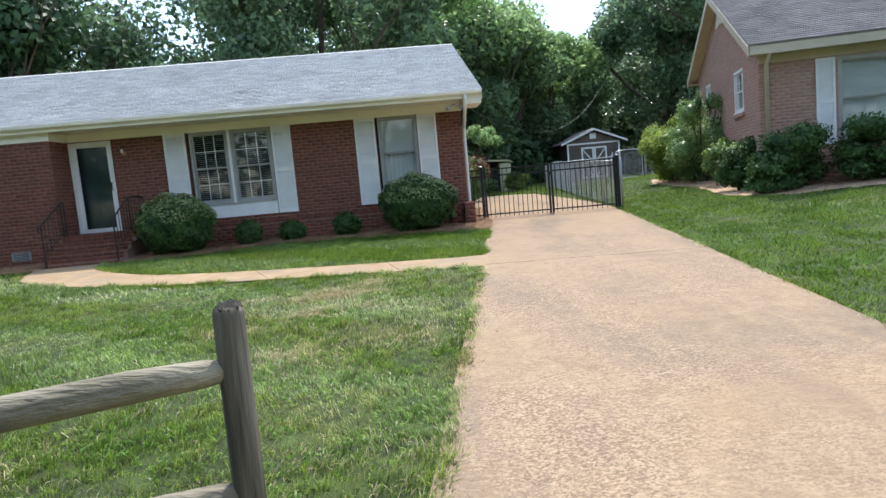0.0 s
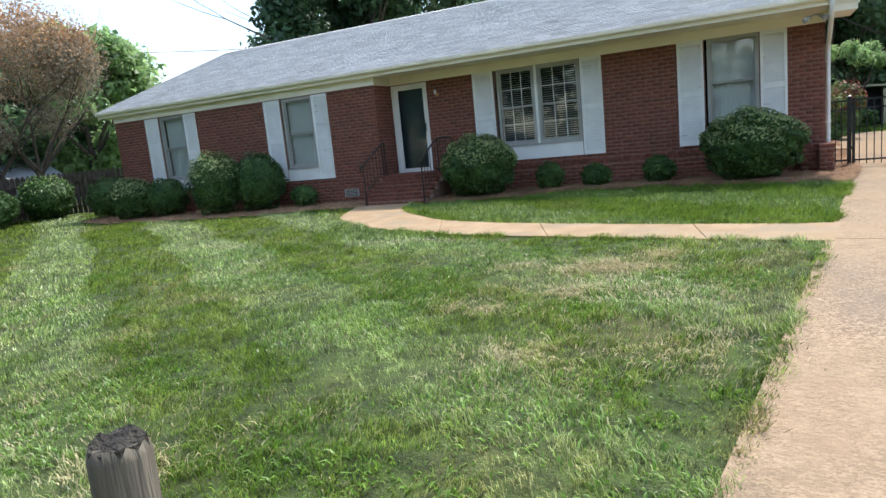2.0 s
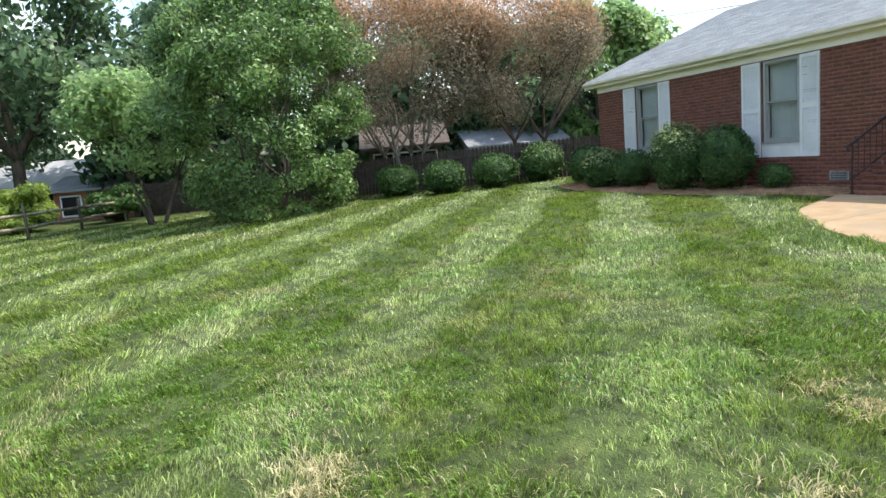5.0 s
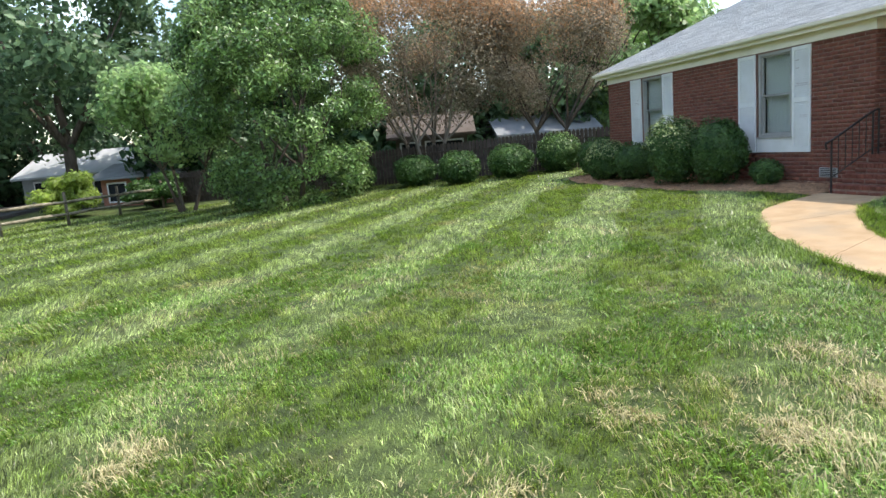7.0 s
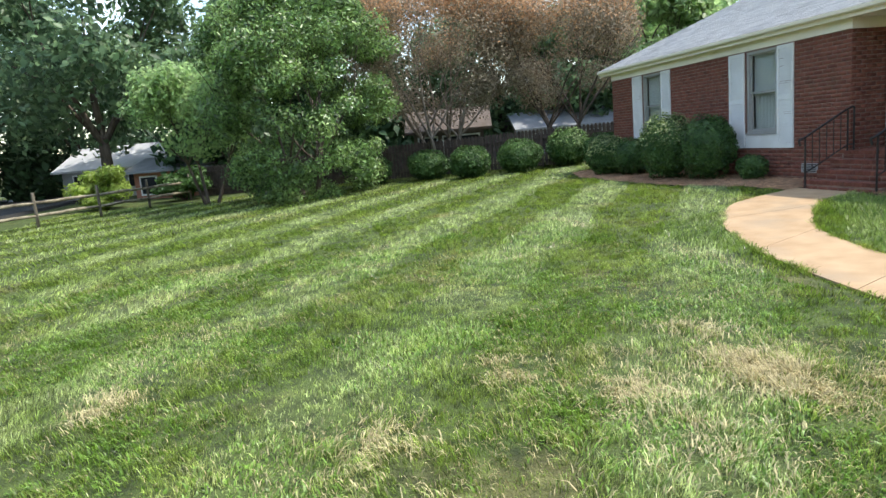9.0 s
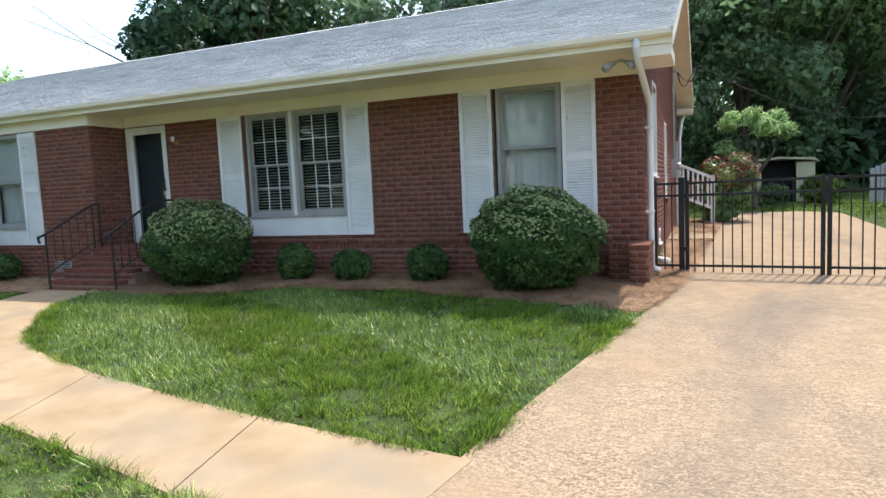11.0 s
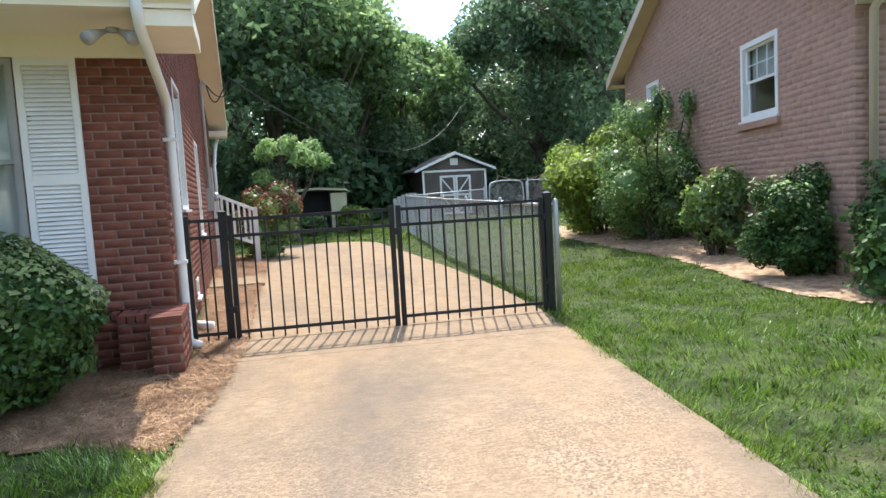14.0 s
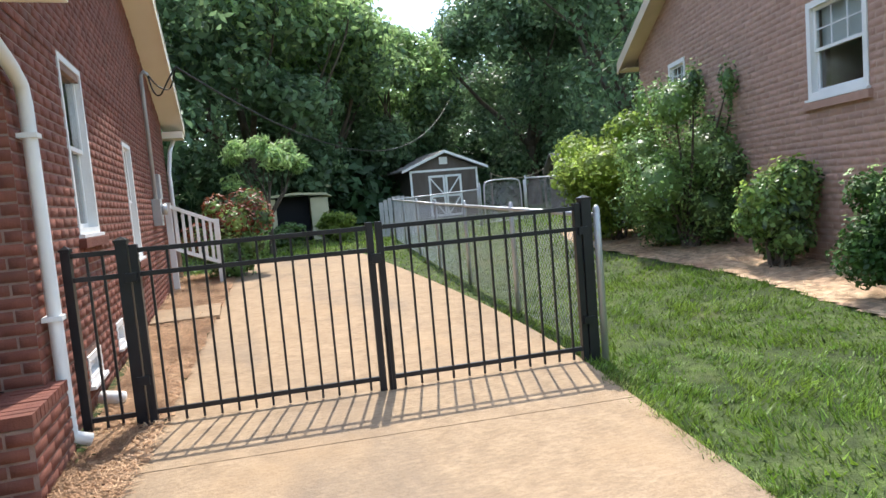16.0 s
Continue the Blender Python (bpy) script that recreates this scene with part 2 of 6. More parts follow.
M_ASPH = mat("asphalt", (0.04, 0.04, 0.042), (0.065, 0.064, 0.063), 6, 0.95, 0.5, 120)
M_FARROOF = mat("pale_metal_roof", (0.20, 0.21, 0.22), (0.28, 0.29, 0.30), 1.5, 0.6, 0.1, 30)
M_FARWALL = mat("far_house_wall", (0.26, 0.27, 0.27), (0.34, 0.35, 0.35), 1.5, 0.8, 0.1, 30)
M_WHITEROOF = mat("white_metal_roof", (0.40, 0.41, 0.42), (0.50, 0.51, 0.52), 1.5, 0.5, 0.1, 30)
M_FARBRICK = mat("far_orange_brick", (0.30, 0.13, 0.08), (0.38, 0.18, 0.11), 6, 0.9, 0.2, 40)
M_GLASS = glass("window_glass", (0.85, 0.9, 0.9))


def concrete(name):
    """Tan concrete with exposed pebbles in worn areas, long grey stains and fine cracks of shade between the pebbles."""
    m = bpy.data.materials.new(name)
    m.use_nodes = True
    n, l = m.node_tree.nodes, m.node_tree.links
    b = n["Principled BSDF"]
    geo = n.new("ShaderNodeNewGeometry")

    def noise_fac(scale, stretch, detail, lo, hi):
        mp = n.new("ShaderNodeMapping")
        mp.inputs["Scale"].default_value = stretch
        mp.inputs["Rotation"].default_value = (0, 0, 0.16)
        l.new(geo.outputs["Position"], mp.inputs[0])
        t = n.new("ShaderNodeTexNoise")
        t.inputs["Scale"].default_value, t.inputs["Detail"].default_value, t.inputs["Roughness"].default_value = scale, detail, 0.62
        l.new(mp.outputs[0], t.inputs["Vector"])
        r = n.new("ShaderNodeMapRange")
        r.inputs[1].default_value, r.inputs[2].default_value = lo, hi
        l.new(t.outputs["Fac"], r.inputs[0])
        return r.outputs[0]

    def mix(fac, a, c, kind="MIX"):
        x = n.new("ShaderNodeMixRGB")
        x.blend_type = kind
        if isinstance(fac, float):
            x.inputs[0].default_value = fac
        else:
            l.new(fac, x.inputs[0])
        for k, v in ((1, a), (2, c)):
            if isinstance(v, tuple):
                x.inputs[k].default_value = (*v, 1)
            else:
                l.new(v, x.inputs[k])
        return x.outputs[0]

    vor = n.new("ShaderNodeTexVoronoi")
    vor.inputs["Scale"].default_value = 84
    l.new(geo.outputs["Position"], vor.inputs["Vector"])
    peb = n.new("ShaderNodeValToRGB")
    peb.color_ramp.elements[0].color, peb.color_ramp.elements[1].color = (0.11, 0.072, 0.045, 1), (0.56, 0.405, 0.262, 1)
    sep = n.new("ShaderNodeSeparateColor")
    l.new(vor.outputs["Color"], sep.inputs[0])
    l.new(sep.outputs[0], peb.inputs[0])
    base = mix(noise_fac(5.0, (1, 1, 1), 9, 0.33, 0.67), (0.285, 0.200, 0.122), (0.390, 0.280, 0.174))
    worn = noise_fac(0.8, (1, 0.6, 1), 8, 0.36, 0.60)
    sep_y = n.new("ShaderNodeSeparateXYZ")
    l.new(geo.outputs["Position"], sep_y.inputs[0])
    trowel = n.new("ShaderNodeMapRange")                # the part by the gate keeps its trowelled face
    trowel.inputs[1].default_value, trowel.inputs[2].default_value, trowel.inputs[3].default_value, trowel.inputs[4].default_value = -3.2, -1.7, 0.66, 0.12
    l.new(sep_y.outputs["Y"], trowel.inputs[0])
    mw = n.new("ShaderNodeMath")
    mw.operation = "MULTIPLY"
    l.new(trowel.outputs[0], mw.inputs[1])
    l.new(worn, mw.inputs[0])
    col = mix(mw.outputs[0], base, peb.outputs[0])
    col = mix(0.42, col, mix(noise_fac(16.0, (1, 2.2, 1), 6, 0.36, 0.64), (0.62, 0.60, 0.58), (1.25, 1.22, 1.18)), "MULTIPLY")
    ms = n.new("ShaderNodeMath")
    ms.operation = "MULTIPLY"
    ms.inputs[1].default_value = 0.62
    l.new(noise_fac(0.55, (1.3, 0.45, 1), 9, 0.48, 0.68), ms.inputs[0])
    col = mix(ms.outputs[0], col, (0.15, 0.122, 0.098))
    mo = n.new("ShaderNodeMath")
    mo.operation = "MULTIPLY"
    mo.inputs[1].default_value = 0.5
    l.new(noise_fac(0.9, (0.8, 0.8, 1), 6, 0.52, 0.72), mo.inputs[0])
    col = mix(mo.outputs[0], col, (0.385, 0.255, 0.14))
    l.new(col, b.inputs["Base Color"])
    b.inputs["Roughness"].default_value = 0.9
    b.inputs["Specular IOR Level"].default_value = 0.3
    hgt = mix(mw.outputs[0], noise_fac(40, (1, 1, 1), 6, 0.2, 0.8), vor.outputs["Distance"])
    bp = n.new("ShaderNodeBump")
    bp.invert = True
    bp.inputs["Strength"].default_value, bp.inputs["Distance"].default_value = 0.7, 0.012
    l.new(hgt, bp.inputs["Height"])
    l.new(bp.outputs[0], b.inputs["Normal"])
    return m


M_CONC = concrete("tan_aggregate_concrete")
M_WALK = mat("smooth_tan_concrete", (0.315, 0.212, 0.115), (0.415, 0.292, 0.170), 3.2, 0.88, 0.22, 130, dirt=(0.29, 0.225, 0.15), dirt_scale=1.1, dirt_at=(0.52, 0.72), spec=0.3, detail=9.0)


# ---- mesh tools ----
class MB:
    """Vertices and faces gathered for one mesh."""

    def __init__(self):
        self.v, self.f = [], []

    def add(self, vs, fs):
        k = len(self.v)
        self.v += [tuple(p) for p in vs]
        self.f += [tuple(i + k for i in q) for q in fs]
        return self

    def box(self, x0, x1, y0, y1, z0, z1, m=None):
        p = [Vector((x, y, z)) for z in (z0, z1) for y in (y0, y1) for x in (x0, x1)]
        if m is not None:
            p = [m @ q for q in p]
        return self.add(p, [(0, 2, 3, 1), (4, 5, 7, 6), (0, 1, 5, 4), (2, 6, 7, 3), (0, 4, 6, 2), (1, 3, 7, 5)])

    def tube(self, pts, radii, n=8, caps=True):
        pts = [Vector(p) for p in pts]
        if not hasattr(radii, "__len__"):
            radii = [radii] * len(pts)
        vs, fs = [], []
        for i, p in enumerate(pts):
            d = (pts[min(i + 1, len(pts) - 1)] - pts[max(i - 1, 0)]).normalized()
            a = d.orthogonal().normalized() if i == 0 else (a - d * a.dot(d)).normalized()
            b = d.cross(a)
            vs += [p + radii[i] * (math.cos(6.28319 * k / n) * a + math.sin(6.28319 * k / n) * b) for k in range(n)]
        for i in range(len(pts) - 1):
            fs += [(i * n + k, i * n + (k + 1) % n, (i + 1) * n + (k + 1) % n, (i + 1) * n + k) for k in range(n)]
        if caps:
            fs += [tuple(range(n - 1, -1, -1)), tuple((len(pts) - 1) * n + k for k in range(n))]
        return self.add(vs, fs)

    def prism(self, outline, axis, a, b):
        """An outline in the two other axes, pushed from a to b along the axis."""
        def at(p, c):
            q = list(p)
            q.insert(axis, c)
            return q
        n = len(outline)
        vs = [at(p, a) for p in outline] + [at(p, b) for p in outline]
        return self.add(vs, [tuple(range(n)), tuple(range(2 * n - 1, n - 1, -1))] + [(k, k + n, (k + 1) % n + n, (k + 1) % n) for k in range(n)])

    def mesh(self, name, material, smooth=False, bevel=0.0, weld=True):
        me = bpy.data.meshes.new(name)
        me.from_pydata(self.v, [], self.f)
        if bevel:
            bm = bmesh.new()
            bm.from_mesh(me)
            bmesh.ops.recalc_face_normals(bm, faces=bm.faces)
            bmesh.ops.bevel(bm, geom=bm.edges[:], offset=bevel, segments=2, affect="EDGES", profile=0.7, clamp_overlap=True)
            bm.to_mesh(me)
            bm.free()
        else:
            bm = bmesh.new()
            bm.from_mesh(me)
            if weld:
                bmesh.ops.remove_doubles(bm, verts=bm.verts, dist=0.0005)
            bmesh.ops.recalc_face_normals(bm, faces=bm.faces)
            bm.to_mesh(me)
            bm.free()
        if smooth:
            me.polygons.foreach_set("use_smooth", [True] * len(me.polygons))
        me.materials.append(material)
        return me


def part(name, mb, material, parent, label="", smooth=False, bevel=0.0, at=None):
    me = mb if isinstance(mb, bpy.types.Mesh) else mb.mesh(name, material, smooth, bevel)
    ob = new(name, me)
    ob.parent = parent
    if at is not None:
        ob.matrix_basis = at
    return tagged(ob, label)


def thing(name, label, category, at=None, group="", kind=""):
    ob = new(name)
    ob.empty_display_size = 0.2
    if at is not None:
        ob.matrix_basis = at
    return tagged(ob, label, category, group, kind)


def solo(name, mb, material, label, category, group="", kind="", smooth=False, bevel=0.0, at=None):
    me = mb if isinstance(mb, bpy.types.Mesh) else mb.mesh(name, material, smooth, bevel)
    ob = new(name, me)
    if at is not None:
        ob.matrix_basis = at
    return tagged(ob, label, category, group, kind)


def quick_mesh(name, verts, tri, material, smooth=False):
    """A mesh from arrays of vertices and triangles."""
    me = bpy.data.meshes.new(name)
    nv, nt = len(verts), len(tri)
    me.vertices.add(nv)
    me.vertices.foreach_set("co", verts.astype(np.float32).ravel())
    me.loops.add(3 * nt)
    me.loops.foreach_set("vertex_index", tri.astype(np.int32).ravel())
    me.polygons.add(nt)
    me.polygons.foreach_set("loop_start", np.arange(0, 3 * nt, 3, dtype=np.int32))
    me.update(calc_edges=True)
    me.materials.append(material)
    if smooth:
        me.polygons.foreach_set("use_smooth", [True] * nt)
    return me


# ---- ground ----
def gz(x, y):
    y = np.asarray(y, float)
    front = 0.026 * np.maximum(y, -14.5)
    back = 0.012 * np.minimum(y, 40)
    x = np.asarray(x, float)
    rise = np.clip(0.075 * (x - 4.7), 0.0, 0.5) * np.clip((17.0 - y) / 6.0, 0.0, 1.0)
    return np.where(y < 0, front, back) + rise


def gzf(x, y):
    return float(gz(x, y))


def drive_left(y):
    return 1.15 + 0.168 * y if y < 0 else 1.15 + 0.063 * y


def drive_right(y):
    return 4.20 + 0.166 * y if y < 0 else 4.20 + 0.50 * (1 - math.exp(-y / 3.0)) - 0.9 * max(0.0, (y - 11.2) / 1.4) ** 3


gx = sorted(set([-600, -300, -150, -90, -60] + [float(v) for v in np.arange(-45, 30.1, 0.75)] + [45, 70, 120, 300, 600]))
gy = sorted(set([-600, -300, -150, -80, -50, -35] + [float(v) for v in np.arange(-24, 42.1, 0.75)] + [60, 90, 150, 300, 600]))
XX, YY = np.meshgrid(gx, gy)
ZZ = gz(XX, YY)
gv = np.stack([XX.ravel(), YY.ravel(), ZZ.ravel()], 1)
nx, ny = len(gx), len(gy)
I, J = np.meshgrid(np.arange(nx - 1), np.arange(ny - 1))
q0 = (J * nx + I).ravel()
gt = np.concatenate([np.stack([q0, q0 + 1, q0 + nx + 1], 1), np.stack([q0, q0 + nx + 1, q0 + nx], 1)])
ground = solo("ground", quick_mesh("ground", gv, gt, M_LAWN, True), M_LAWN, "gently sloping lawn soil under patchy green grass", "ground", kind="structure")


def slab(name, left, right, ys, lift, depth, material, label, category, slant=0.0):
    """A paved strip that follows the ground between two edges."""
    mb = MB()
    vs, n = [], 9
    for l, r, y in zip(left, right, ys):
        for k in range(n):
            x = l + (r - l) * k / (n - 1)
            v = y + slant * (x - 2.6)
            vs.append((x, v, gzf(x, v) + lift))
        vs += [(q, y + slant * (q - 2.6), gzf(q, y) - depth) for q in (l, r)]
    w, fs = n + 2, []
    for j in range(len(ys) - 1):
        a, b = j * w, (j + 1) * w
        fs += [(a + k, a + k + 1, b + k + 1, b + k) for k in range(n - 1)]
        fs += [(a + n, a, b, b + n), (a + n - 1, a + n + 1, b + n + 1, b + n - 1)]
    a = (len(ys) - 1) * w
    fs += [(0, n, n + 1, n - 1), (a, a + n - 1, a + n + 1, a + n)]
    mb.add(vs, fs)
    return mb

rng = np.random.default_rng(5)

# ---- driveway and walk ----
drive = thing("driveway", "tan exposed-aggregate concrete driveway with grey stains and joints", "driveway", kind="structure")
for ya, yb in ((-20.0, -6.90), (-6.888, -0.575)):
    dy = [float(v) for v in np.linspace(ya, yb, 20)]
    part("slab", slab("slab", [drive_left(y) for y in dy], [drive_right(y) for y in dy], dy, 0.02, 0.12, M_CONC, "", "", -0.115), M_CONC, drive)
dy2 = [float(v) for v in np.linspace(-0.56, 12.6, 40)]
solo("driveway_rear", slab("driveway_rear", [drive_left(y) for y in dy2], [drive_right(y) for y in dy2], dy2, 0.018, 0.12, M_CONC, "", "", -0.115), M_CONC, "tan concrete parking pad behind the black gate", "driveway", kind="structure")
solo("road", slab("road", [-80.0, -80.0], [80.0, 80.0], [-32.0, -22.5], 0.02, 0.2, M_ASPH, "", ""), M_ASPH, "plain asphalt street behind the camera", "road", kind="structure")


def smooth_line(pts, k=6):
    """A smooth line through the points."""
    out, n = [], len(pts)
    for i in range(n - 1):
        p0, p1, p2, p3 = (Vector(pts[min(max(j, 0), n - 1)]) for j in (i - 1, i, i + 1, i + 2))
        for s in range(k):
            t = s / k
            out.append(0.5 * (2 * p1 + (p2 - p0) * t + (2 * p0 - 5 * p1 + 4 * p2 - p3) * t * t + (3 * p1 - p0 - 3 * p2 + p3) * t ** 3))
    return out + [Vector(pts[-1])]


WALK_FAR = smooth_line([(0.22, -5.72), (-1.1, -5.54), (-2.5, -5.25), (-4.3, -4.75), (-5.5, -4.15), (-6.6, -3.1), (-7.05, -2.3), (-7.1, -1.8)])
WALK_NEAR = smooth_line([(0.05, -6.72), (-0.9, -6.52), (-2.3, -6.2), (-3.7, -5.9), (-5.0, -5.5), (-6.5, -4.75), (-7.9, -3.5), (-8.5, -1.8)])
walk_thing = thing("front_walk", "curved tan concrete front walk with control joints", "walkway", kind="structure")
cuts = [0, 7, 15, 23, 31, 42]
for a, b in zip(cuts[:-1], cuts[1:]):
    vs, fs = [], []
    for i in range(a, b + 1):
        p, q = WALK_FAR[i].copy(), WALK_NEAR[i].copy()
        if i in (a, b) and i not in (0, 42):
            s = 0.006 if i == a else -0.006
            o = (WALK_FAR[i + 1] - WALK_FAR[i - 1]).normalized() * s
            p, q = p + o, q + o
        for k in range(5):
            c = p.lerp(q, k / 4)
            vs.append((c.x, c.y, gzf(c.x, c.y) + 0.024))
        vs += [(p.x, p.y, gzf(p.x, p.y) - 0.1), (q.x, q.y, gzf(q.x, q.y) - 0.1)]
    m = b - a + 1
    for j in range(m - 1):
        c, d = j * 7, (j + 1) * 7
        fs += [(c + k, c + k + 1, d + k + 1, d + k) for k in range(4)] + [(c + 5, c, d, d + 5), (c + 4, c + 6, d + 6, d + 4)]
    e = (m - 1) * 7
    fs += [(0, 5, 6, 4), (e, e + 4, e + 6, e + 5)]
    part("slab", MB().add(vs, fs), M_WALK, walk_thing)


# ---- brickwork ----
BL, BH, JT = 0.205, 0.0662, 0.0105


def brick_rows(u0, u1, z0, z1, holes=(), top=None, seed=1):
    """Centres and half lengths of a running bond, cut at the openings and under a sloping top."""
    r = random.Random(seed)
    out, k, z = [], 0, z0
    while z + BH * 0.6 < z1:
        u = u0 - (BL + JT) * (0.5 if k % 2 else 0)
        while u < u1:
            a, b = max(u, u0), min(u + BL, u1)
            u += BL + JT
            if b - a < 0.03 or (top and z + BH > top((a + b) / 2)):
                continue
            segs = [(a, b)]
            for h0, h1, g0, g1 in holes:
                if z + BH > g0 and z < g1:
                    nxt = []
                    for s, e in segs:
                        if e <= h0 or s >= h1:
                            nxt.append((s, e))
                        else:
                            nxt += [(s, h0)] * (h0 - s > 0.025) + [(h1, e)] * (e - h1 > 0.025)
                    segs = nxt
            out += [((s + e) / 2, z + BH / 2, (e - s) / 2, r.uniform(-0.0012, 0.0022)) for s, e in segs]
        z += BH + JT
        k += 1
    return out


def brick_mesh(name, rows, m, material, proud=0.006):
    """Bricks joined into one mesh; m takes (along, out, up) to the world."""
    if not rows:
        return None
    a = np.array(rows)
    n = len(a)
    R = np.array(m)
    c = 0.004
    vs = np.zeros((n, 8, 3))
    for i, (su, sz, out) in enumerate([(-1, -1, 0), (1, -1, 0), (1, 1, 0), (-1, 1, 0), (-1, -1, 1), (1, -1, 1), (1, 1, 1), (-1, 1, 1)]):
        vs[:, i, 0] = a[:, 0] + su * (a[:, 2] - c * out)
        vs[:, i, 1] = (proud + a[:, 3]) * out - 0.004 * (1 - out)
        vs[:, i, 2] = a[:, 1] + sz * (BH / 2 - c * out)
    w = vs.reshape(-1, 3) @ R[:3, :3].T + R[:3, 3]
    t = np.array([(4, 5, 6), (4, 6, 7), (0, 1, 5), (0, 5, 4), (1, 2, 6), (1, 6, 5), (2, 3, 7), (2, 7, 6), (3, 0, 4), (3, 4, 7)])
    if np.linalg.det(R[:3, :3]) > 0:
        t = t[:, ::-1]
    tri = (np.arange(n)[:, None, None] * 8 + t[None]).reshape(-1, 3)
    return quick_mesh(name, w, tri, material)


def wall_core(u0, u1, z0, z1, holes, thick, m, mb=None):
    """The wall behind the bricks, with openings through it."""
    mb = mb or MB()
    us = sorted({u0, u1, *[h for q in holes for h in q[:2]]})
    zs = sorted({z0, z1, *[h for q in holes for h in q[2:]]})
    for a, b in zip(us[:-1], us[1:]):
        run = None
        for c, d in zip(zs[:-1], zs[1:]):
            hole = any(h0 < (a + b) / 2 < h1 and g0 < (c + d) / 2 < g1 for h0, h1, g0, g1 in holes)
            if hole:
                if run:
                    mb.box(a, b, -thick, 0, run[0], run[1], m)
                run = None
            else:
                run = (run[0], d) if run else (c, d)
        if run:
            mb.box(a, b, -thick, 0, run[0], run[1], m)
    return mb


def frame_of(origin, along, out):
    """A wall's own axes: along it, out of it, up."""
    a, o = Vector(along).normalized(), Vector(out).normalized()
    return Matrix(((a.x, o.x, 0, origin[0]), (a.y, o.y, 0, origin[1]), (0, 0, 1, origin[2] if len(origin) > 2 else 0), (0, 0, 0, 1)))


def window_unit(parent, m, u0, u1, z0, z1, cols=0, rows=0, shade=0.5, shade_mat=None, low_mat=None, casing=0.05, frame_mat=None, low_grid=True):
    """A double-hung window with casing, two sashes, panes, muntins and a shade behind them."""
    frame_mat = frame_mat or M_GREYW
    fr = MB()
    for a, b, c, d in ((u0, u0 + casing, z0, z1), (u1 - casing, u1, z0, z1), (u0 + casing, u1 - casing, z1 - casing, z1), (u0 + casing, u1 - casing, z0, z0 + casing)):
        fr.box(a, b, -0.10, 0.012, c, d, m)
    win = part("window", fr, frame_mat, parent, bevel=0)
    a, b, zm = u0 + casing, u1 - casing, (z0 + z1) / 2
    for c, d, dep in ((zm - 0.02, z1 - casing, -0.035), (z0 + casing, zm + 0.02, -0.065)):
        s = 0.035
        sash = MB()
        for p in ((a, a + s, c, d), (b - s, b, c, d), (a + s, b - s, d - s, d), (a + s, b - s, c, c + s)):
            sash.box(p[0], p[1], dep - 0.03, dep, p[2], p[3], m)
        part("sash", sash, frame_mat, win)
        mu = MB()
        grid = low_grid or d > zm + 0.1
        for k in range(1, cols if grid else 0):
            x = a + s + (b - a - 2 * s) * k / cols
            mu.box(x - 0.0065, x + 0.0065, dep - 0.022, dep - 0.004, c + s, d - s, m)
        for k in range(1, rows if grid else 0):
            z = c + s + (d - c - 2 * s) * k / rows
            mu.box(a + s, b - s, dep - 0.0225, dep - 0.0045, z - 0.0065, z + 0.0065, m)
        if mu.v:
            part("muntin", mu, M_WHITE, win)
        pane = part("pane", MB().box(a + s - 0.004, b - s + 0.004, dep - 0.017, dep - 0.012, c + s - 0.004, d - s + 0.004, m), M_GLASS, win)
        pane.visible_shadow = False
    part("sill", MB().box(u0 - 0.02, u1 + 0.02, -0.02, 0.045, z0 - 0.03, z0 - 0.002, m), frame_mat, win)
    zs = z1 - casing - (z1 - z0 - 2 * casing) * shade
    if shade > 0:
        part("shade", MB().box(a + 0.005, b - 0.005, -0.135, -0.13, zs, z1 - 0.02, m), shade_mat or M_BLIND, win)
    if low_mat:
        cur = MB()
        n = 26
        vs, fs = [], []
        for k in range(n + 1):
            u = a + (b - a) * k / n
            o = -0.16 - 0.012 * math.sin(k * 1.9)
            vs += [m @ Vector((u, o, z0 + 0.02)), m @ Vector((u, o, zs + 0.05))]
        fs = [(2 * k, 2 * k + 2, 2 * k + 3, 2 * k + 1) for k in range(n)]
        cur.add(vs, fs)
        part("curtain", cur, low_mat, win, smooth=True)
    return win


def slat_mesh(width):
    mb = MB()
    mb.add([(-width / 2, 0.004, 0.016), (width / 2, 0.004, 0.016), (width / 2, 0.022, -0.012), (-width / 2, 0.022, -0.012),
            (-width / 2, 0.000, 0.011), (width / 2, 0.000, 0.011), (width / 2, 0.018, -0.016), (-width / 2, 0.018, -0.016)],
           [(0, 1, 2, 3), (7, 6, 5, 4), (3, 2, 6, 7), (0, 4, 5, 1), (0, 3, 7, 4), (1, 5, 6, 2)])
    return mb


SLAT = {}


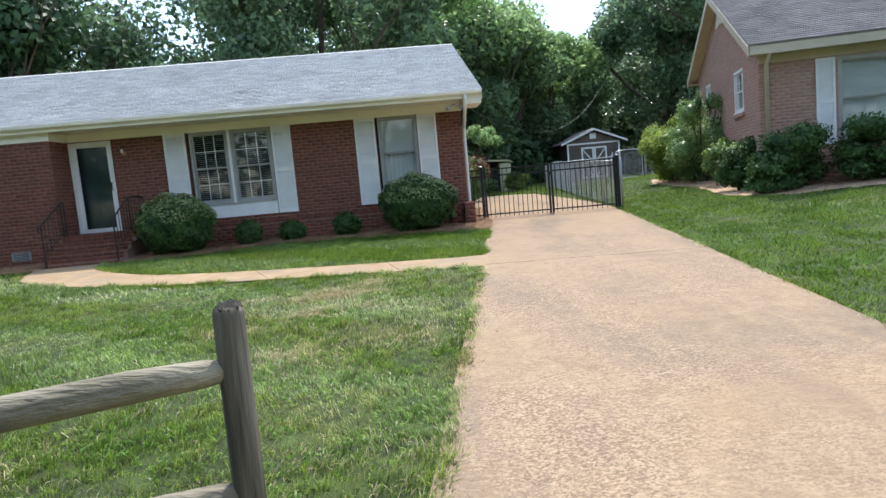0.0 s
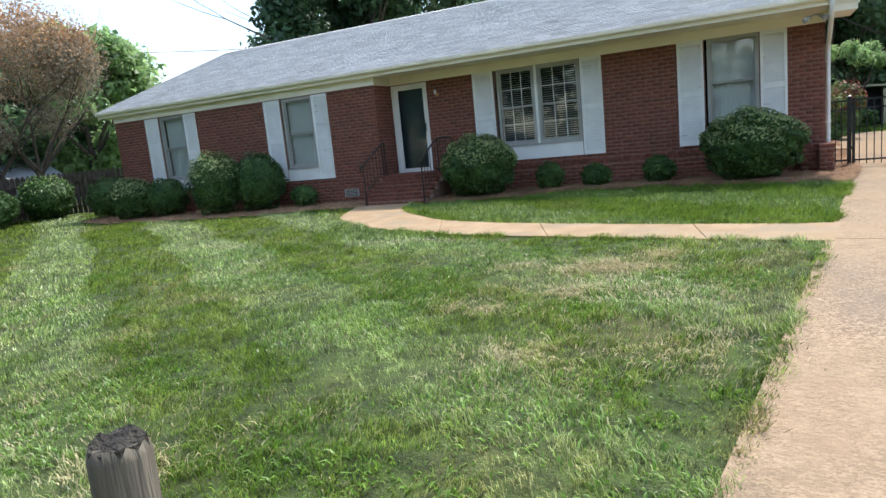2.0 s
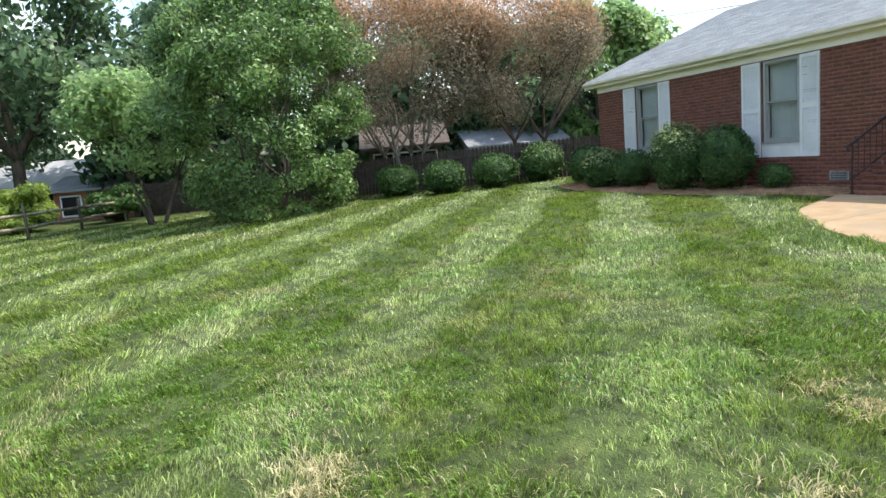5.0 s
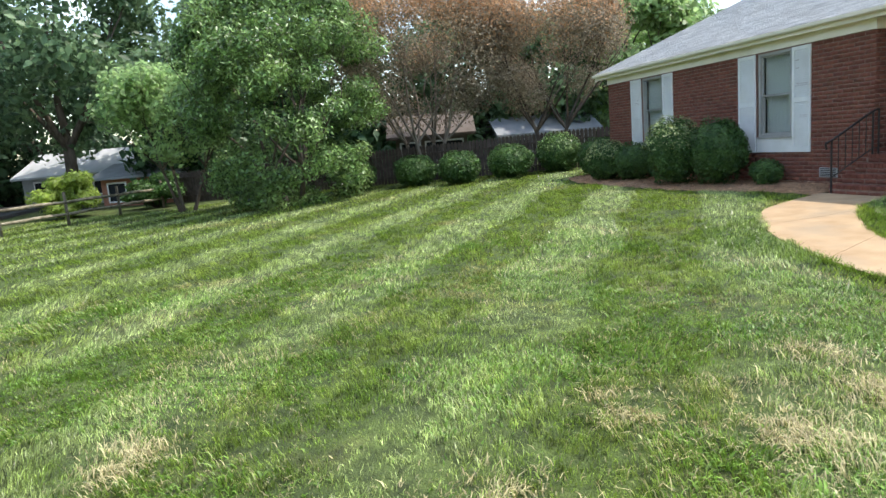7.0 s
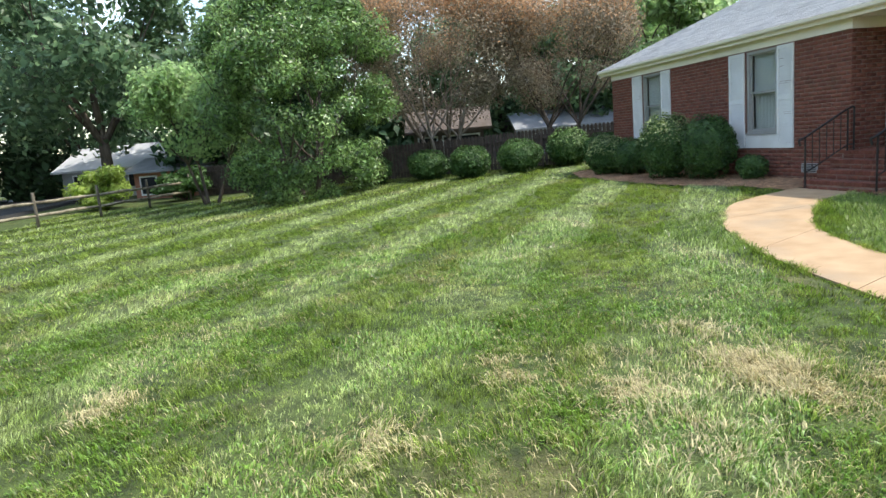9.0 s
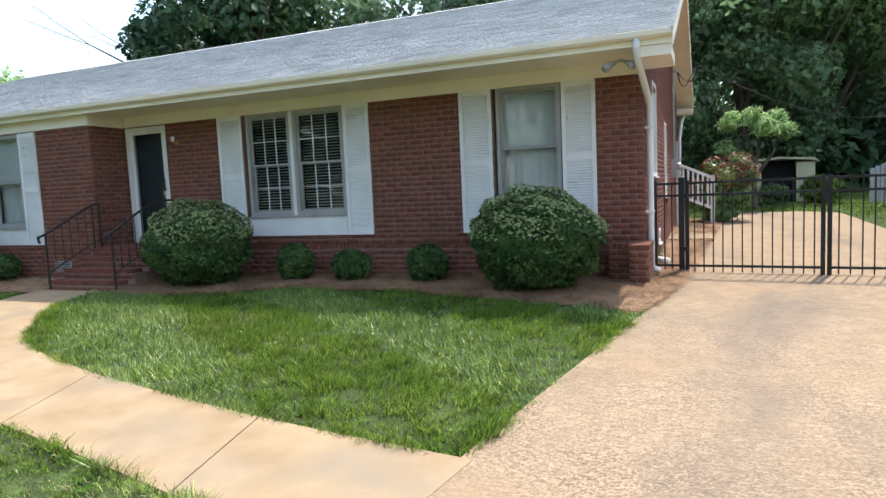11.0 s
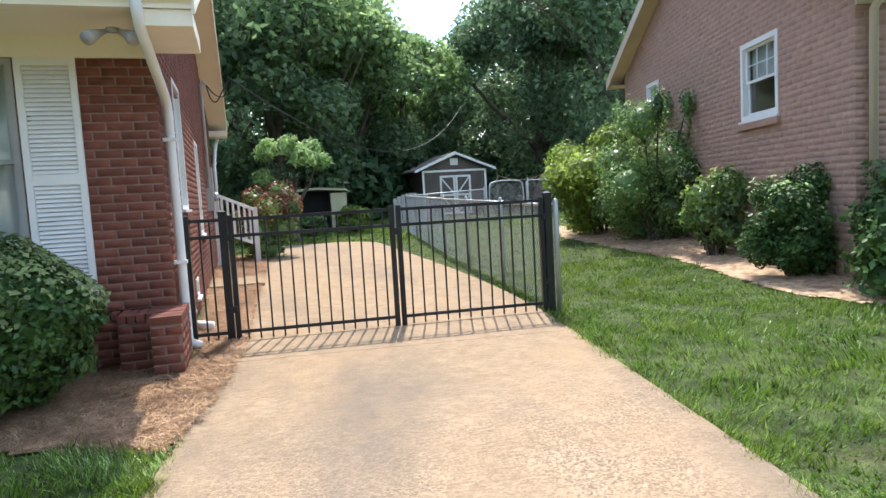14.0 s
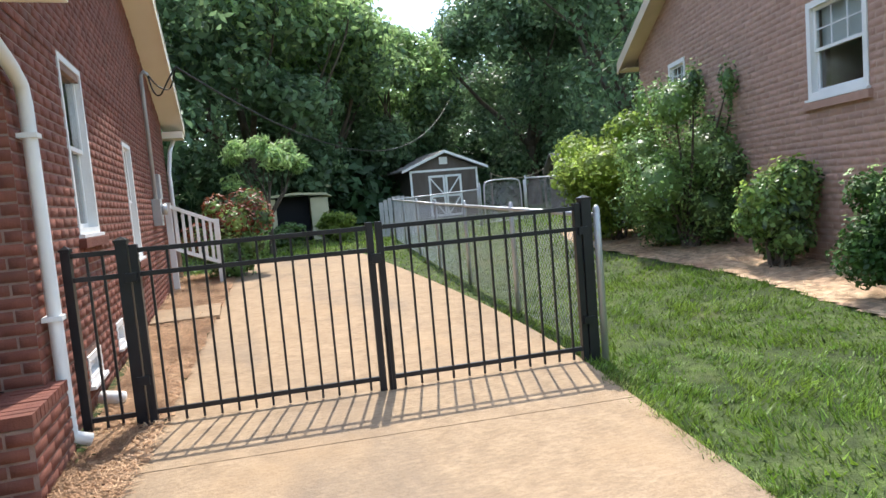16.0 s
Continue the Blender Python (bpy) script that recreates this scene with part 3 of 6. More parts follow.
def shutter(parent, m, u0, u1, z0, z1, solid_low=0.0):
    """A louvred shutter: stiles, rails and slats in two fields."""
    st, rail = 0.052, 0.07
    mb = MB()
    mb.box(u0, u0 + st, 0.010, 0.040, z0, z1, m).box(u1 - st, u1, 0.010, 0.040, z0, z1, m)
    zm = z0 + (z1 - z0) * 0.50
    for a, b in ((z0, z0 + rail + 0.03), (zm - 0.045, zm + 0.045), (z1 - rail, z1)):
        mb.box(u0 + st, u1 - st, 0.011, 0.039, a, b, m)
    mb.box(u0 + st, u1 - st, 0.004, 0.008, z0 + 0.01, z1 - 0.01, m)
    sh = part("shutter", mb, M_WHITE, parent, "white-painted louvred wooden shutter")
    w = round(u1 - u0 - 2 * st - 0.004, 3)
    if w not in SLAT:
        SLAT[w] = slat_mesh(w).mesh("slat", M_WHITE)
    for a, b in ((z0 + rail + 0.03, zm - 0.045), (zm + 0.045, z1 - rail)):
        n = int((b - a) / 0.036)
        for k in range(n):
            z = a + (b - a) * (k + 0.5) / n
            part("slat", SLAT[w], M_WHITE, sh, at=m @ Matrix.Translation(((u0 + u1) / 2, 0.012, z)))
    return sh


# ---- the brick house ----
house = thing("house", "single-storey red brick ranch house with grey shingle roof and white shutters", "house")
XR, XS, XL = 0.60, -8.44, -17.15     # right corner, step in the front, left corner
YW, YB = -0.74, 9.75                 # front of the left wing, rear wall
ZT, ZF = 2.65, 0.50                  # top of the brick, top of the foundation ledge
W4 = (-1.42, -0.47, 0.98, 2.64)
W3A, W3B = (-5.77, -4.82, 0.97, 2.64), (-4.82, -3.86, 0.97, 2.64)
DOOR = (-8.40, -7.46, 0.56, 2.62)
W2 = (-11.16, -10.22, 0.92, 2.61)
W1 = (-15.40, -14.46, 0.92, 2.61)
F_MAIN = frame_of((0, 0), (1, 0, 0), (0, -1, 0))
F_WING = frame_of((0, YW), (1, 0, 0), (0, -1, 0))
F_SIDE = frame_of((XR, 0), (0, 1, 0), (1, 0, 0))
F_STEP = frame_of((XS, 0), (0, 1, 0), (1, 0, 0))
F_LEFT = frame_of((XL, 0), (0, 1, 0), (-1, 0, 0))
F_BACK = frame_of((0, YB), (1, 0, 0), (0, 1, 0))
RY, RZ = 4.70, 5.14                  # ridge
EZ = 2.98                            # roof edge
EZR = 3.28                           # the rear eave is higher
SLOPE, SLOPE_R = (RZ - EZ) / (RY + 0.95), (RZ - EZR) / (RY + 0.95)


def roof_under(y):
    return RZ - abs(y - RY) * (SLOPE if y < RY else SLOPE_R) - 0.16


HM = [(W4[0], W4[1], W4[2] - 0.0, W4[3]), (W3A[0], W3B[1], W3A[2], W3A[3]), DOOR]
HW = [W2, W1]
W5 = (1.42, 2.22, 1.34, 2.76)
W6 = (4.22, 4.85, 0.95, 2.36)
V1, V2 = (1.12, 1.62, 0.20, 0.42), (2.42, 2.80, 0.22, 0.46)
HS = [W5, W6, V1, V2]
wall_front = part("wall", wall_core(XS, XR, -0.3, ZT, HM, 0.2, F_MAIN), M_MORTAR, house, "red brick front wall in running bond")
wall_wing = part("wall", wall_core(XL, XS, -0.5, ZT, HW, 0.2, F_WING), M_MORTAR, house, "red brick front wall of the left wing")
wall_step = part("wall", wall_core(YW + 0.2, 0.0, -0.3, ZT, [], 0.2, F_STEP), M_MORTAR, house, "short brick return beside the front door")
side = wall_core(0.2, YB, -0.3, ZT, HS, 0.2, F_SIDE)
gab = MB().prism([(0.0, ZT), (YB, ZT), (YB, roof_under(YB)), (RY, roof_under(RY)), (0.0, roof_under(0.0))], 0, XR - 0.2, XR)
wall_side = part("wall", side, M_MORTAR, house, "sunlit red brick gable wall")
part("gable", gab, M_MORTAR, house)
left = wall_core(YW + 0.2, YB, -0.6, ZT, [], 0.2, F_LEFT)
gab = MB().prism([(YW, ZT), (YB, ZT), (YB, roof_under(YB)), (RY, roof_under(RY)), (YW, roof_under(YW))], 0, XL, XL + 0.2)
part("wall", left, M_MORTAR, house, "brick gable wall at the far end")
part("gable", gab, M_MORTAR, house)
part("wall", wall_core(XL + 0.2, XR - 0.2, -0.4, 2.98, [], 0.2, F_BACK), M_MORTAR, house, "plain rear wall")
# room surfaces painted near-black so the windows look into shade
part("ceiling", MB().box(XL + 0.2, XR - 0.2, 0.0, YB - 0.2, 2.66, 2.70), M_SHADEBLACK, house)
part("floor", MB().box(XL + 0.2, XR - 0.2, 0.0, YB - 0.2, 0.40, 0.5), M_SHADEBLACK, house)
part("inner_wall", MB().box(XL + 0.2, XR - 0.2, 2.4, 2.5, 0.5, 2.66), M_SHADEBLACK, house)

# foundation ledge of the main front, stepped forward, with a brick end block
part("foundation", MB().box(XS + 0.005, XR + 0.0, -0.11, 0.0, -0.3, ZF - 0.075), M_MORTAR, house)
part("foundation", MB().box(XR - 0.42, XR - 0.145, -0.36, 0.0, -0.3, ZF - 0.075), M_MORTAR, house)
part("foundation", MB().box(XR - 0.14, XR + 0.09, -0.62, 0.10, -0.3, ZF - 0.075), M_MORTAR, house)


# roof: two shingled slopes with courses, boards and soffits
def shingles(name, x0, x1, ya, za, yb, zb, material, parent, pitch=0.142, tab=0.33, seed=3, m=None):
    """Shingle courses between the eave (ya, za) and the ridge (yb, zb), each tab a thin lapped piece."""
    r = np.random.default_rng(seed)
    L = math.hypot(yb - ya, zb - za)
    d = np.array([0, (yb - ya) / L, (zb - za) / L])
    nrm = np.array([0, -d[2], d[1]])
    if nrm[2] < 0:
        nrm = -nrm
    n = int(L / pitch)
    V, T = [], []
    k0 = 0
    for i in range(n + 1):
        s0, s1 = i * pitch, min((i + 1) * pitch + 0.03, L)
        xs = np.arange(x0 - r.uniform(0, tab), x1, tab)
        for x in xs:
            a, b = max(x, x0), min(x + tab - 0.004, x1)
            if b - a < 0.02:
                continue
            h = 0.017 + r.uniform(-0.003, 0.004)
            base = np.array([0, ya, za])
            q = [base + d * s0 + nrm * h, base + d * s1 + nrm * 0.002, base + d * s0]
            V += [(a, *q[0][1:]), (b, *q[0][1:]), (b, *q[1][1:]), (a, *q[1][1:]), (a, *q[2][1:]), (b, *q[2][1:])]
            T += [(k0, k0 + 1, k0 + 2), (k0, k0 + 2, k0 + 3), (k0 + 4, k0 + 5, k0 + 1), (k0 + 4, k0 + 1, k0)]
            k0 += 6
    V, T = np.array(V), np.array(T)
    if m is not None:
        V = V @ np.array(m)[:3, :3].T + np.array(m)[:3, 3]
    if ya > yb:
        T = T[:, ::-1]
    return tagged(part(name, quick_mesh(name, V, T, material), material, parent), kind="stuff")


EX0, EX1 = -17.58, 1.02
YF, YR = -0.95, 2 * RY + 0.95
deck = MB()
deck.prism([(YF, EZ - 0.03), (RY, RZ - 0.03), (YR, EZR - 0.03), (YR, EZR - 0.005), (RY, RZ - 0.005), (YF, EZ - 0.005)], 0, EX0, EX1)
roof = part("roof", deck, M_ROOF, house, "weathered grey asphalt shingle roof")
shingles("shingle", EX0, EX1, YF - 0.03, EZ - 0.012, RY, RZ, M_ROOF, roof)
shingles("shingle", EX0, EX1, YR + 0.03, EZR - 0.012, RY, RZ, M_ROOF, roof, pitch=0.3, tab=1.0)
part("ridge_cap", MB().prism([(RY - 0.14, RZ - 0.035), (RY, RZ + 0.022), (RY + 0.14, RZ - 0.035), (RY, RZ)], 0, EX0, EX1), M_ROOF, roof)
part("soffit", MB().box(EX0 + 0.03, XR + 0.02, YF + 0.06, 0.0, 2.825, 2.840), M_CREAM, house, "cream painted soffit")
part("frieze", MB().box(XS + 0.03, XR + 0.015, -0.028, 0.0, ZT - 0.005, 2.825), M_CREAM, house)
part("frieze", MB().box(XL - 0.01, XS, YW - 0.026, YW, ZT - 0.005, 2.825), M_CREAM, house)
part("frieze", MB().box(XS, XS + 0.028, YW - 0.026, -0.03, ZT - 0.012, 2.825), M_CREAM, house)
part("fascia", MB().box(EX0 + 0.02, EX1 - 0.03, YF + 0.03, YF + 0.055, 2.812, EZ - 0.035), M_CREAM, house)
gut = MB()
gut.prism([(YF + 0.03, 2.88), (YF - 0.03, 2.88), (YF - 0.06, 2.905), (YF - 0.07, 2.958), (YF - 0.06, 2.962), (YF - 0.052, 2.912), (YF - 0.028, 2.89), (YF + 0.03, 2.892)], 0, EX0, EX1 - 0.02)
part("gutter", gut, M_CREAM, house, "white metal gutter along the eave")
# rake boards and their soffits at both gables
for x0, x1 in ((XR, EX1 - 0.02), (EX0 + 0.02, XL)):
    rk = MB()
    for s in (-1, 1):
        ye = YF + 0.05 if s < 0 else YR - 0.05
        ze = RZ - abs(ye - RY) * (SLOPE if s < 0 else SLOPE_R)
        rk.prism([(ye, ze - 0.19), (RY, RZ - 0.19), (RY, RZ - 0.172), (ye, ze - 0.172)], 0, x0, x1)
    part("rake_soffit", rk, M_CREAM, house)
    bd = MB()
    xb = x1 if x0 == XR else x0
    for s in (-1, 1):
        ye = YF + 0.02 if s < 0 else YR - 0.02
        ze = RZ - abs(ye - RY) * (SLOPE if s < 0 else SLOPE_R)
        bd.prism([(ye, ze - 0.215), (RY, RZ - 0.215), (RY, RZ - 0.032), (ye, ze - 0.032)], 0, xb - 0.012, xb + 0.012)
    part("rake_board", bd, M_CREAM, house)
# boxed eave ends at the right gable
for y0, y1, zr in ((YF + 0.05, 0.0, 0.0), (YB, YR - 0.05, EZR - EZ)):
    part("eave_return", MB().box(XR + 0.005, EX1 - 0.03, y0, y1, 2.69 + zr, 2.82 + zr), M_CREAM, house)
part("soffit", MB().box(EX0 + 0.03, XR + 0.02, YB, YR - 0.06, 3.0, 3.015), M_CREAM, house)

# windows, shutters, aprons
# offset units leave slits onto the black room, standing in for reveal shadow
window_unit(house, F_MAIN, W4[0] + 0.045, *W4[1:], shade=0.5, shade_mat=M_BLIND, low_mat=M_CURT)
for w, g in ((W3A, 0.06), (W3B, 0.03)):
    window_unit(house, F_MAIN, w[0] + g, w[1] - (0.03 if w is W3A else 0.0), w[2], w[3], cols=3, rows=2, shade=0.0, casing=0.055)
    bl = MB()
    for k in range(34):
        z = w[2] + 0.05 + k * 0.047
        bl.add([F_MAIN @ Vector(q) for u in (w[0] + 0.1, w[1] - 0.06) for q in ((u, -0.150, z), (u, -0.182, z + 0.011), (u, -0.183, z + 0.008), (u, -0.151, z - 0.003))], [(0, 1, 5, 4), (1, 2, 6, 5), (2, 3, 7, 6), (3, 0, 4, 7), (0, 3, 2, 1), (4, 5, 6, 7)])
    tagged(part("blind", bl, M_BLIND, house, "open horizontal window blind"), kind="stuff")
part("mullion", MB().box(W3A[1] - 0.028, W3A[1] + 0.028, -0.10, 0.02, W3A[2], W3A[3], F_MAIN), M_WHITE, house)
for w in (W2, W1):
    window_unit(house, F_WING, w[0] + 0.05, *w[1:], shade=0.55, low_mat=M_BLIND)
window_unit(house, F_SIDE, *W5, shade=0.5, frame_mat=M_WHITE)
window_unit(house, F_SIDE, *W6, shade=0.5, frame_mat=M_WHITE)
for w in (W5, W6):
    part("brick_sill", MB().box(w[0] - 0.06, w[1] + 0.06, 0.0, 0.06, w[2] - 0.11, w[2] - 0.034, F_SIDE), M_BRICK, house, bevel=0.005)
for v in (V1, V2):
    window_unit(house, F_SIDE, *v, shade=0, frame_mat=M_WHITE)
for fr, a, b, z0 in ((F_MAIN, W4[0], W4[1], 0.64), (F_MAIN, W3A[0], W3B[1], 0.64), (F_WING, W2[0], W2[1], 0.60), (F_WING, W1[0], W1[1], 0.60)):
    part("apron_panel", MB().box(a, b, 0.003, 0.022, z0, 0.94 if fr is F_MAIN else 0.89, fr), M_WHITE, house, "white painted panel under the window")
for fr, a, b, z0, z1 in ((F_MAIN, -1.92, -1.44, 0.64, 2.645), (F_MAIN, -0.45, 0.0, 0.64, 2.645), (F_MAIN, -6.28, -5.79, 0.64, 2.645), (F_MAIN, -3.84, -3.395, 0.64, 2.645),
                         (F_WING, -11.68, -11.18, 0.60, 2.62), (F_WING, -10.20, -9.76, 0.60, 2.62), (F_WING, -15.91, -15.42, 0.60, 2.62), (F_WING, -14.44, -14.02, 0.60, 2.62)):
    shutter(house, fr, a, b, z0, z1)

# front door: white frame, storm door with a dark pane
df = MB()
for a, b, c, d in ((DOOR[0], DOOR[0] + 0.10, DOOR[2], DOOR[3]), (DOOR[1] - 0.05, DOOR[1], DOOR[2], DOOR[3]), (DOOR[0] + 0.10, DOOR[1] - 0.05, DOOR[3] - 0.06, DOOR[3])):
    df.box(a, b, -0.12, 0.015, c, d, F_MAIN)
door = part("door", df, M_WHITE, house, "white storm door with a full dark glass pane")
a, b, c, d = DOOR[0] + 0.10, DOOR[1] - 0.05, DOOR[2], DOOR[3] - 0.06
sd = MB()
for p in ((a, a + 0.06, c, d), (b - 0.06, b, c, d), (a + 0.06, b - 0.06, d - 0.06, d), (a + 0.06, b - 0.06, c, c + 0.09)):
    sd.box(p[0], p[1], -0.04, -0.005, p[2], p[3], F_MAIN)
part("storm_door_frame", sd, M_WHITE, door)
dp = part("pane", MB().box(a + 0.055, b - 0.055, -0.025, -0.02, c + 0.085, d - 0.055, F_MAIN), M_GLASS, door)
dp.visible_shadow = False
inner = MB().box(a, b, -0.16, -0.12, c, d, F_MAIN)
for i in range(2):
    for j in range(3):
        u, z = a + 0.1 + i * 0.36, c + 0.12 + j * 0.62
        inner.box(u, u + 0.27, -0.12, -0.112, z, z + 0.5, F_MAIN)
part("inner_door", inner, M_DOOR, door, "dark teal panelled entrance door")
part("handle", MB().tube([F_MAIN @ Vector((b - 0.03, 0.0, 1.50)), F_MAIN @ Vector((b - 0.03, 0.035, 1.52)), F_MAIN @ Vector((b - 0.03, 0.035, 1.66)), F_MAIN @ Vector((b - 0.03, 0.0, 1.68))], 0.012), M_IRON, door, smooth=True)

# porch light, flood lamp, downspout, vent, meter
lamp = part("wall_lamp", MB().tube([(-7.18, -0.005, 2.30), (-7.18, -0.04, 2.30)], 0.045, 10), M_BRASS, house, "small brass wall lamp without shade", smooth=True)
part("lamp_arm", MB().tube([(-7.18, -0.04, 2.30), (-7.18, -0.10, 2.27), (-7.18, -0.13, 2.31)], 0.012), M_BRASS, lamp, smooth=True)
part("bulb", MB().tube([(-7.18, -0.13, 2.31), (-7.18, -0.13, 2.34), (-7.18, -0.13, 2.38), (-7.18, -0.13, 2.40)], [0.018, 0.034, 0.03, 0.008], 10), M_WHITE, lamp, smooth=True)
fl = part("flood_lamp", MB().tube([(0.40, -0.62, 2.735), (0.40, -0.62, 2.71)], 0.05, 12), M_GREYM, house, "twin flood lamp under the soffit", smooth=True)
for s in (-1, 1):
    x = 0.40 + s * 0.05
    part("lamp_head", MB().tube([(x, -0.63, 2.71), (x + s * 0.05, -0.67, 2.68), (x + s * 0.10, -0.73, 2.64), (x + s * 0.115, -0.75, 2.625)], [0.018, 0.035, 0.055, 0.05], 12), M_GREYM, fl, smooth=True)
part("downspout", MB().tube([(0.62, -0.96, 2.89), (0.62, -0.94, 2.77), (0.625, -0.84, 2.66), (0.665, -0.02, 2.33), (0.665, 0.12, 2.26), (0.665, 0.16, 2.15), (0.665, 0.16, 0.20), (0.675, 0.16, 0.12), (0.76, 0.20, 0.07)], 0.042, 10), M_WHITE, house, "white metal downspout with elbows", smooth=True)
for z in (1.95, 0.85):
    part("strap", MB().box(0.603, 0.715, 0.11, 0.21, z, z + 0.03), M_WHITE, house)
part("downspout", MB().tube([(0.80, 10.3, 3.05), (0.72, 9.8, 2.75), (0.67, 9.62, 2.3), (0.67, 9.62, 0.2)], 0.042, 8), M_WHITE, house, "rear corner downspout", smooth=True)
part("downspout_outlet", MB().tube([(0.68, 1.05, 0.12), (0.84, 1.0, 0.10)], 0.05, 10), M_WHITE, house, "white drain pipe end", smooth=True)
vent = part("foundation_vent", MB().box(-9.55, -9.15, 0.004, 0.02, 0.12, 0.30, F_WING), M_GREYM, house)
for k in range(5):
    part("vent_slat", MB().box(-9.52, -9.18, 0.02, 0.027, 0.137 + k * 0.033, 0.152 + k * 0.033, F_WING), M_SHADEBLACK, vent)
meter = part("electric_meter", MB().box(XR + 0.005, XR + 0.13, 6.55, 6.85, 1.30, 1.72), M_GREYM, house, "grey electric meter box and conduit", bevel=0.008)
part("meter_dial", MB().tube([(XR + 0.13, 6.70, 1.55), (XR + 0.21, 6.70, 1.55)], 0.085, 14), M_ALU, meter, smooth=True)
part("panel_box", MB().box(XR + 0.005, XR + 0.12, 6.92, 7.2, 1.72, 2.12), M_GREYM, meter, bevel=0.008)
part("conduit", MB().tube([(XR + 0.06, 6.70, 1.72), (XR + 0.06, 6.70, 3.62), (XR + 0.10, 6.70, 3.68), (XR + 0.16, 6.70, 3.62)], 0.03, 8), M_GREYM, meter, smooth=True)
part("lead_wire", MB().tube(smooth_line([(0.76, 6.7, 3.60), (0.82, 6.6, 3.36), (0.92, 6.5, 3.28), (1.05, 6.45, 3.48), (1.18, 6.5, 3.7)], 5), 0.012, 5), M_CABLE, meter)
part("lead_wire", MB().tube(smooth_line([(0.76, 6.72, 3.62), (0.90, 6.7, 3.44), (1.06, 6.7, 3.42), (1.18, 6.5, 3.7)], 5), 0.012, 5), M_CABLE, meter)


def cable(name, a, b, sag, r, label, steps=18):
    a, b = Vector(a), Vector(b)
    pts = [a.lerp(b, t / steps) - Vector((0, 0, 4 * sag * (t / steps) * (1 - t / steps))) for t in range(steps + 1)]
    return solo(name, MB().tube(pts, r, 5), M_CABLE, label, "cable")


cable("service_cable", (1.18, 6.5, 3.7), (14.5, 30.0, 7.6), 2.4, 0.016, "sagging black service cable from the gable")
cable("overhead_cable", (-21.3, 20.0, 7.51), (-62.8, 20.0, 12.89), 0.25, 0.025, "thin black overhead cable above the roof")

# ---- porch steps and railings ----
PX0, PX1 = -8.43, -6.80
steps_thing = thing("porch_steps", "red brick porch landing with four rowlock brick steps", "steps")
tops = [(-1.78, 0.12), (-1.50, 0.27), (-1.22, 0.42), (-0.94, 0.555)]
for i, (yf, zt) in enumerate(tops):
    yb = tops[i + 1][0] if i < 3 else -0.004
    part("step", MB().box(-8.40 if i == 3 else -8.36, PX1, yf, yb, -0.2, zt - 0.066), M_MORTAR, steps_thing)
STEP_BRICK = MB().box(-0.031, 0.031, 0, 0.2, 0, 0.064).mesh("brick", M_BRICK1, bevel=0.004)
for i, (yf, zt) in enumerate(tops):
    n = int((PX1 + 8.36) / 0.0722)
    for k in range(n):
        part("brick", STEP_BRICK, M_BRICK1, steps_thing, at=pose(-8.36 + 0.036 + k * 0.0722, yf - 0.012, zt - 0.064 + random.uniform(-0.002, 0.002)))
    rows = brick_rows(-8.36, PX1, -0.12 if i == 0 else tops[i - 1][1] + 0.002, zt - 0.07, seed=40 + i)
    if rows:
        part("brick_course", brick_mesh("brick_course", rows, frame_of((0, yf), (1, 0, 0), (0, -1, 0)), M_BRICK), M_BRICK, steps_thing)
part("landing", MB().box(-8.40, PX1, -0.735, -0.006, 0.492, 0.553), M_BRICK, steps_thing)


def railing(x, label):
    r = thing("railing", label, "railing", group="porch railings")
    a, b, c = Vector((x, -1.80, 0.86)), Vector((x, -0.93, 1.28)), Vector((x, -0.12, 1.28))
    if x < -8:
        c = Vector((x, -0.80, 1.28))
    part("top_rail", MB().tube(smooth_line([a + Vector((0, -0.10, -0.14)), a + Vector((0, -0.12, -0.04)), a, b, c], 4), 0.019, 8), M_IRON, r, smooth=True)
    part("bottom_rail", MB().tube([a - Vector((0, 0, 0.62)), b - Vector((0, 0, 0.62)), c - Vector((0, 0, 0.62))], 0.011, 6), M_IRON, r)
    for p, base in ((a, gzf(x, -1.8) - 0.02), (b, 0.54), (c, 0.54)):
        part("post", MB().tube([(p.x, p.y, base), (p.x, p.y, p.z)], 0.016, 8), M_IRON, r)
    n = 6
    for k in range(1, n):
        p = a.lerp(b, k / n)
        part("baluster", MB().tube([(p.x, p.y, p.z - 0.62), (p.x, p.y, p.z)], 0.0075, 6), M_IRON, r)
    m2 = int((c - b).length / 0.13)
    for k in range(1, m2):
        p = b.lerp(c, k / m2)
        part("baluster", MB().tube([(p.x, p.y, p.z - 0.62), (p.x, p.y, p.z)], 0.0075, 6), M_IRON, r)
    return r


railing(-8.30, "black wrought iron railing against the brick wing")
railing(-6.87, "black wrought iron railing of the porch steps")

# ---- black metal driveway gate ----
GA = math.atan(-0.09)
GATE = pose(0, 0.54, 0.012, 0, 0, math.degrees(GA))


def gate_z(x):
    return 0.03


def gate_post(x, w, h, label, parent=None):
    g = parent
    z0 = gzf(x, 0) - 0.05
    p = part("post", MB().box(x - w / 2, x + w / 2, -w / 2, w / 2, z0, h), M_BLACK, g, bevel=0.003)
    part("cap", MB().box(x - w / 2 - 0.006, x + w / 2 + 0.006, -w / 2 - 0.006, w / 2 + 0.006, h, h + 0.018).add(
        [(x - w / 2, -w / 2, h + 0.018), (x + w / 2, -w / 2, h + 0.018), (x + w / 2, w / 2, h + 0.018), (x - w / 2, w / 2, h + 0.018), (x, 0, h + 0.04)],
        [(0, 1, 4), (1, 2, 4), (2, 3, 4), (3, 0, 4)]), M_BLACK, p)
    return p


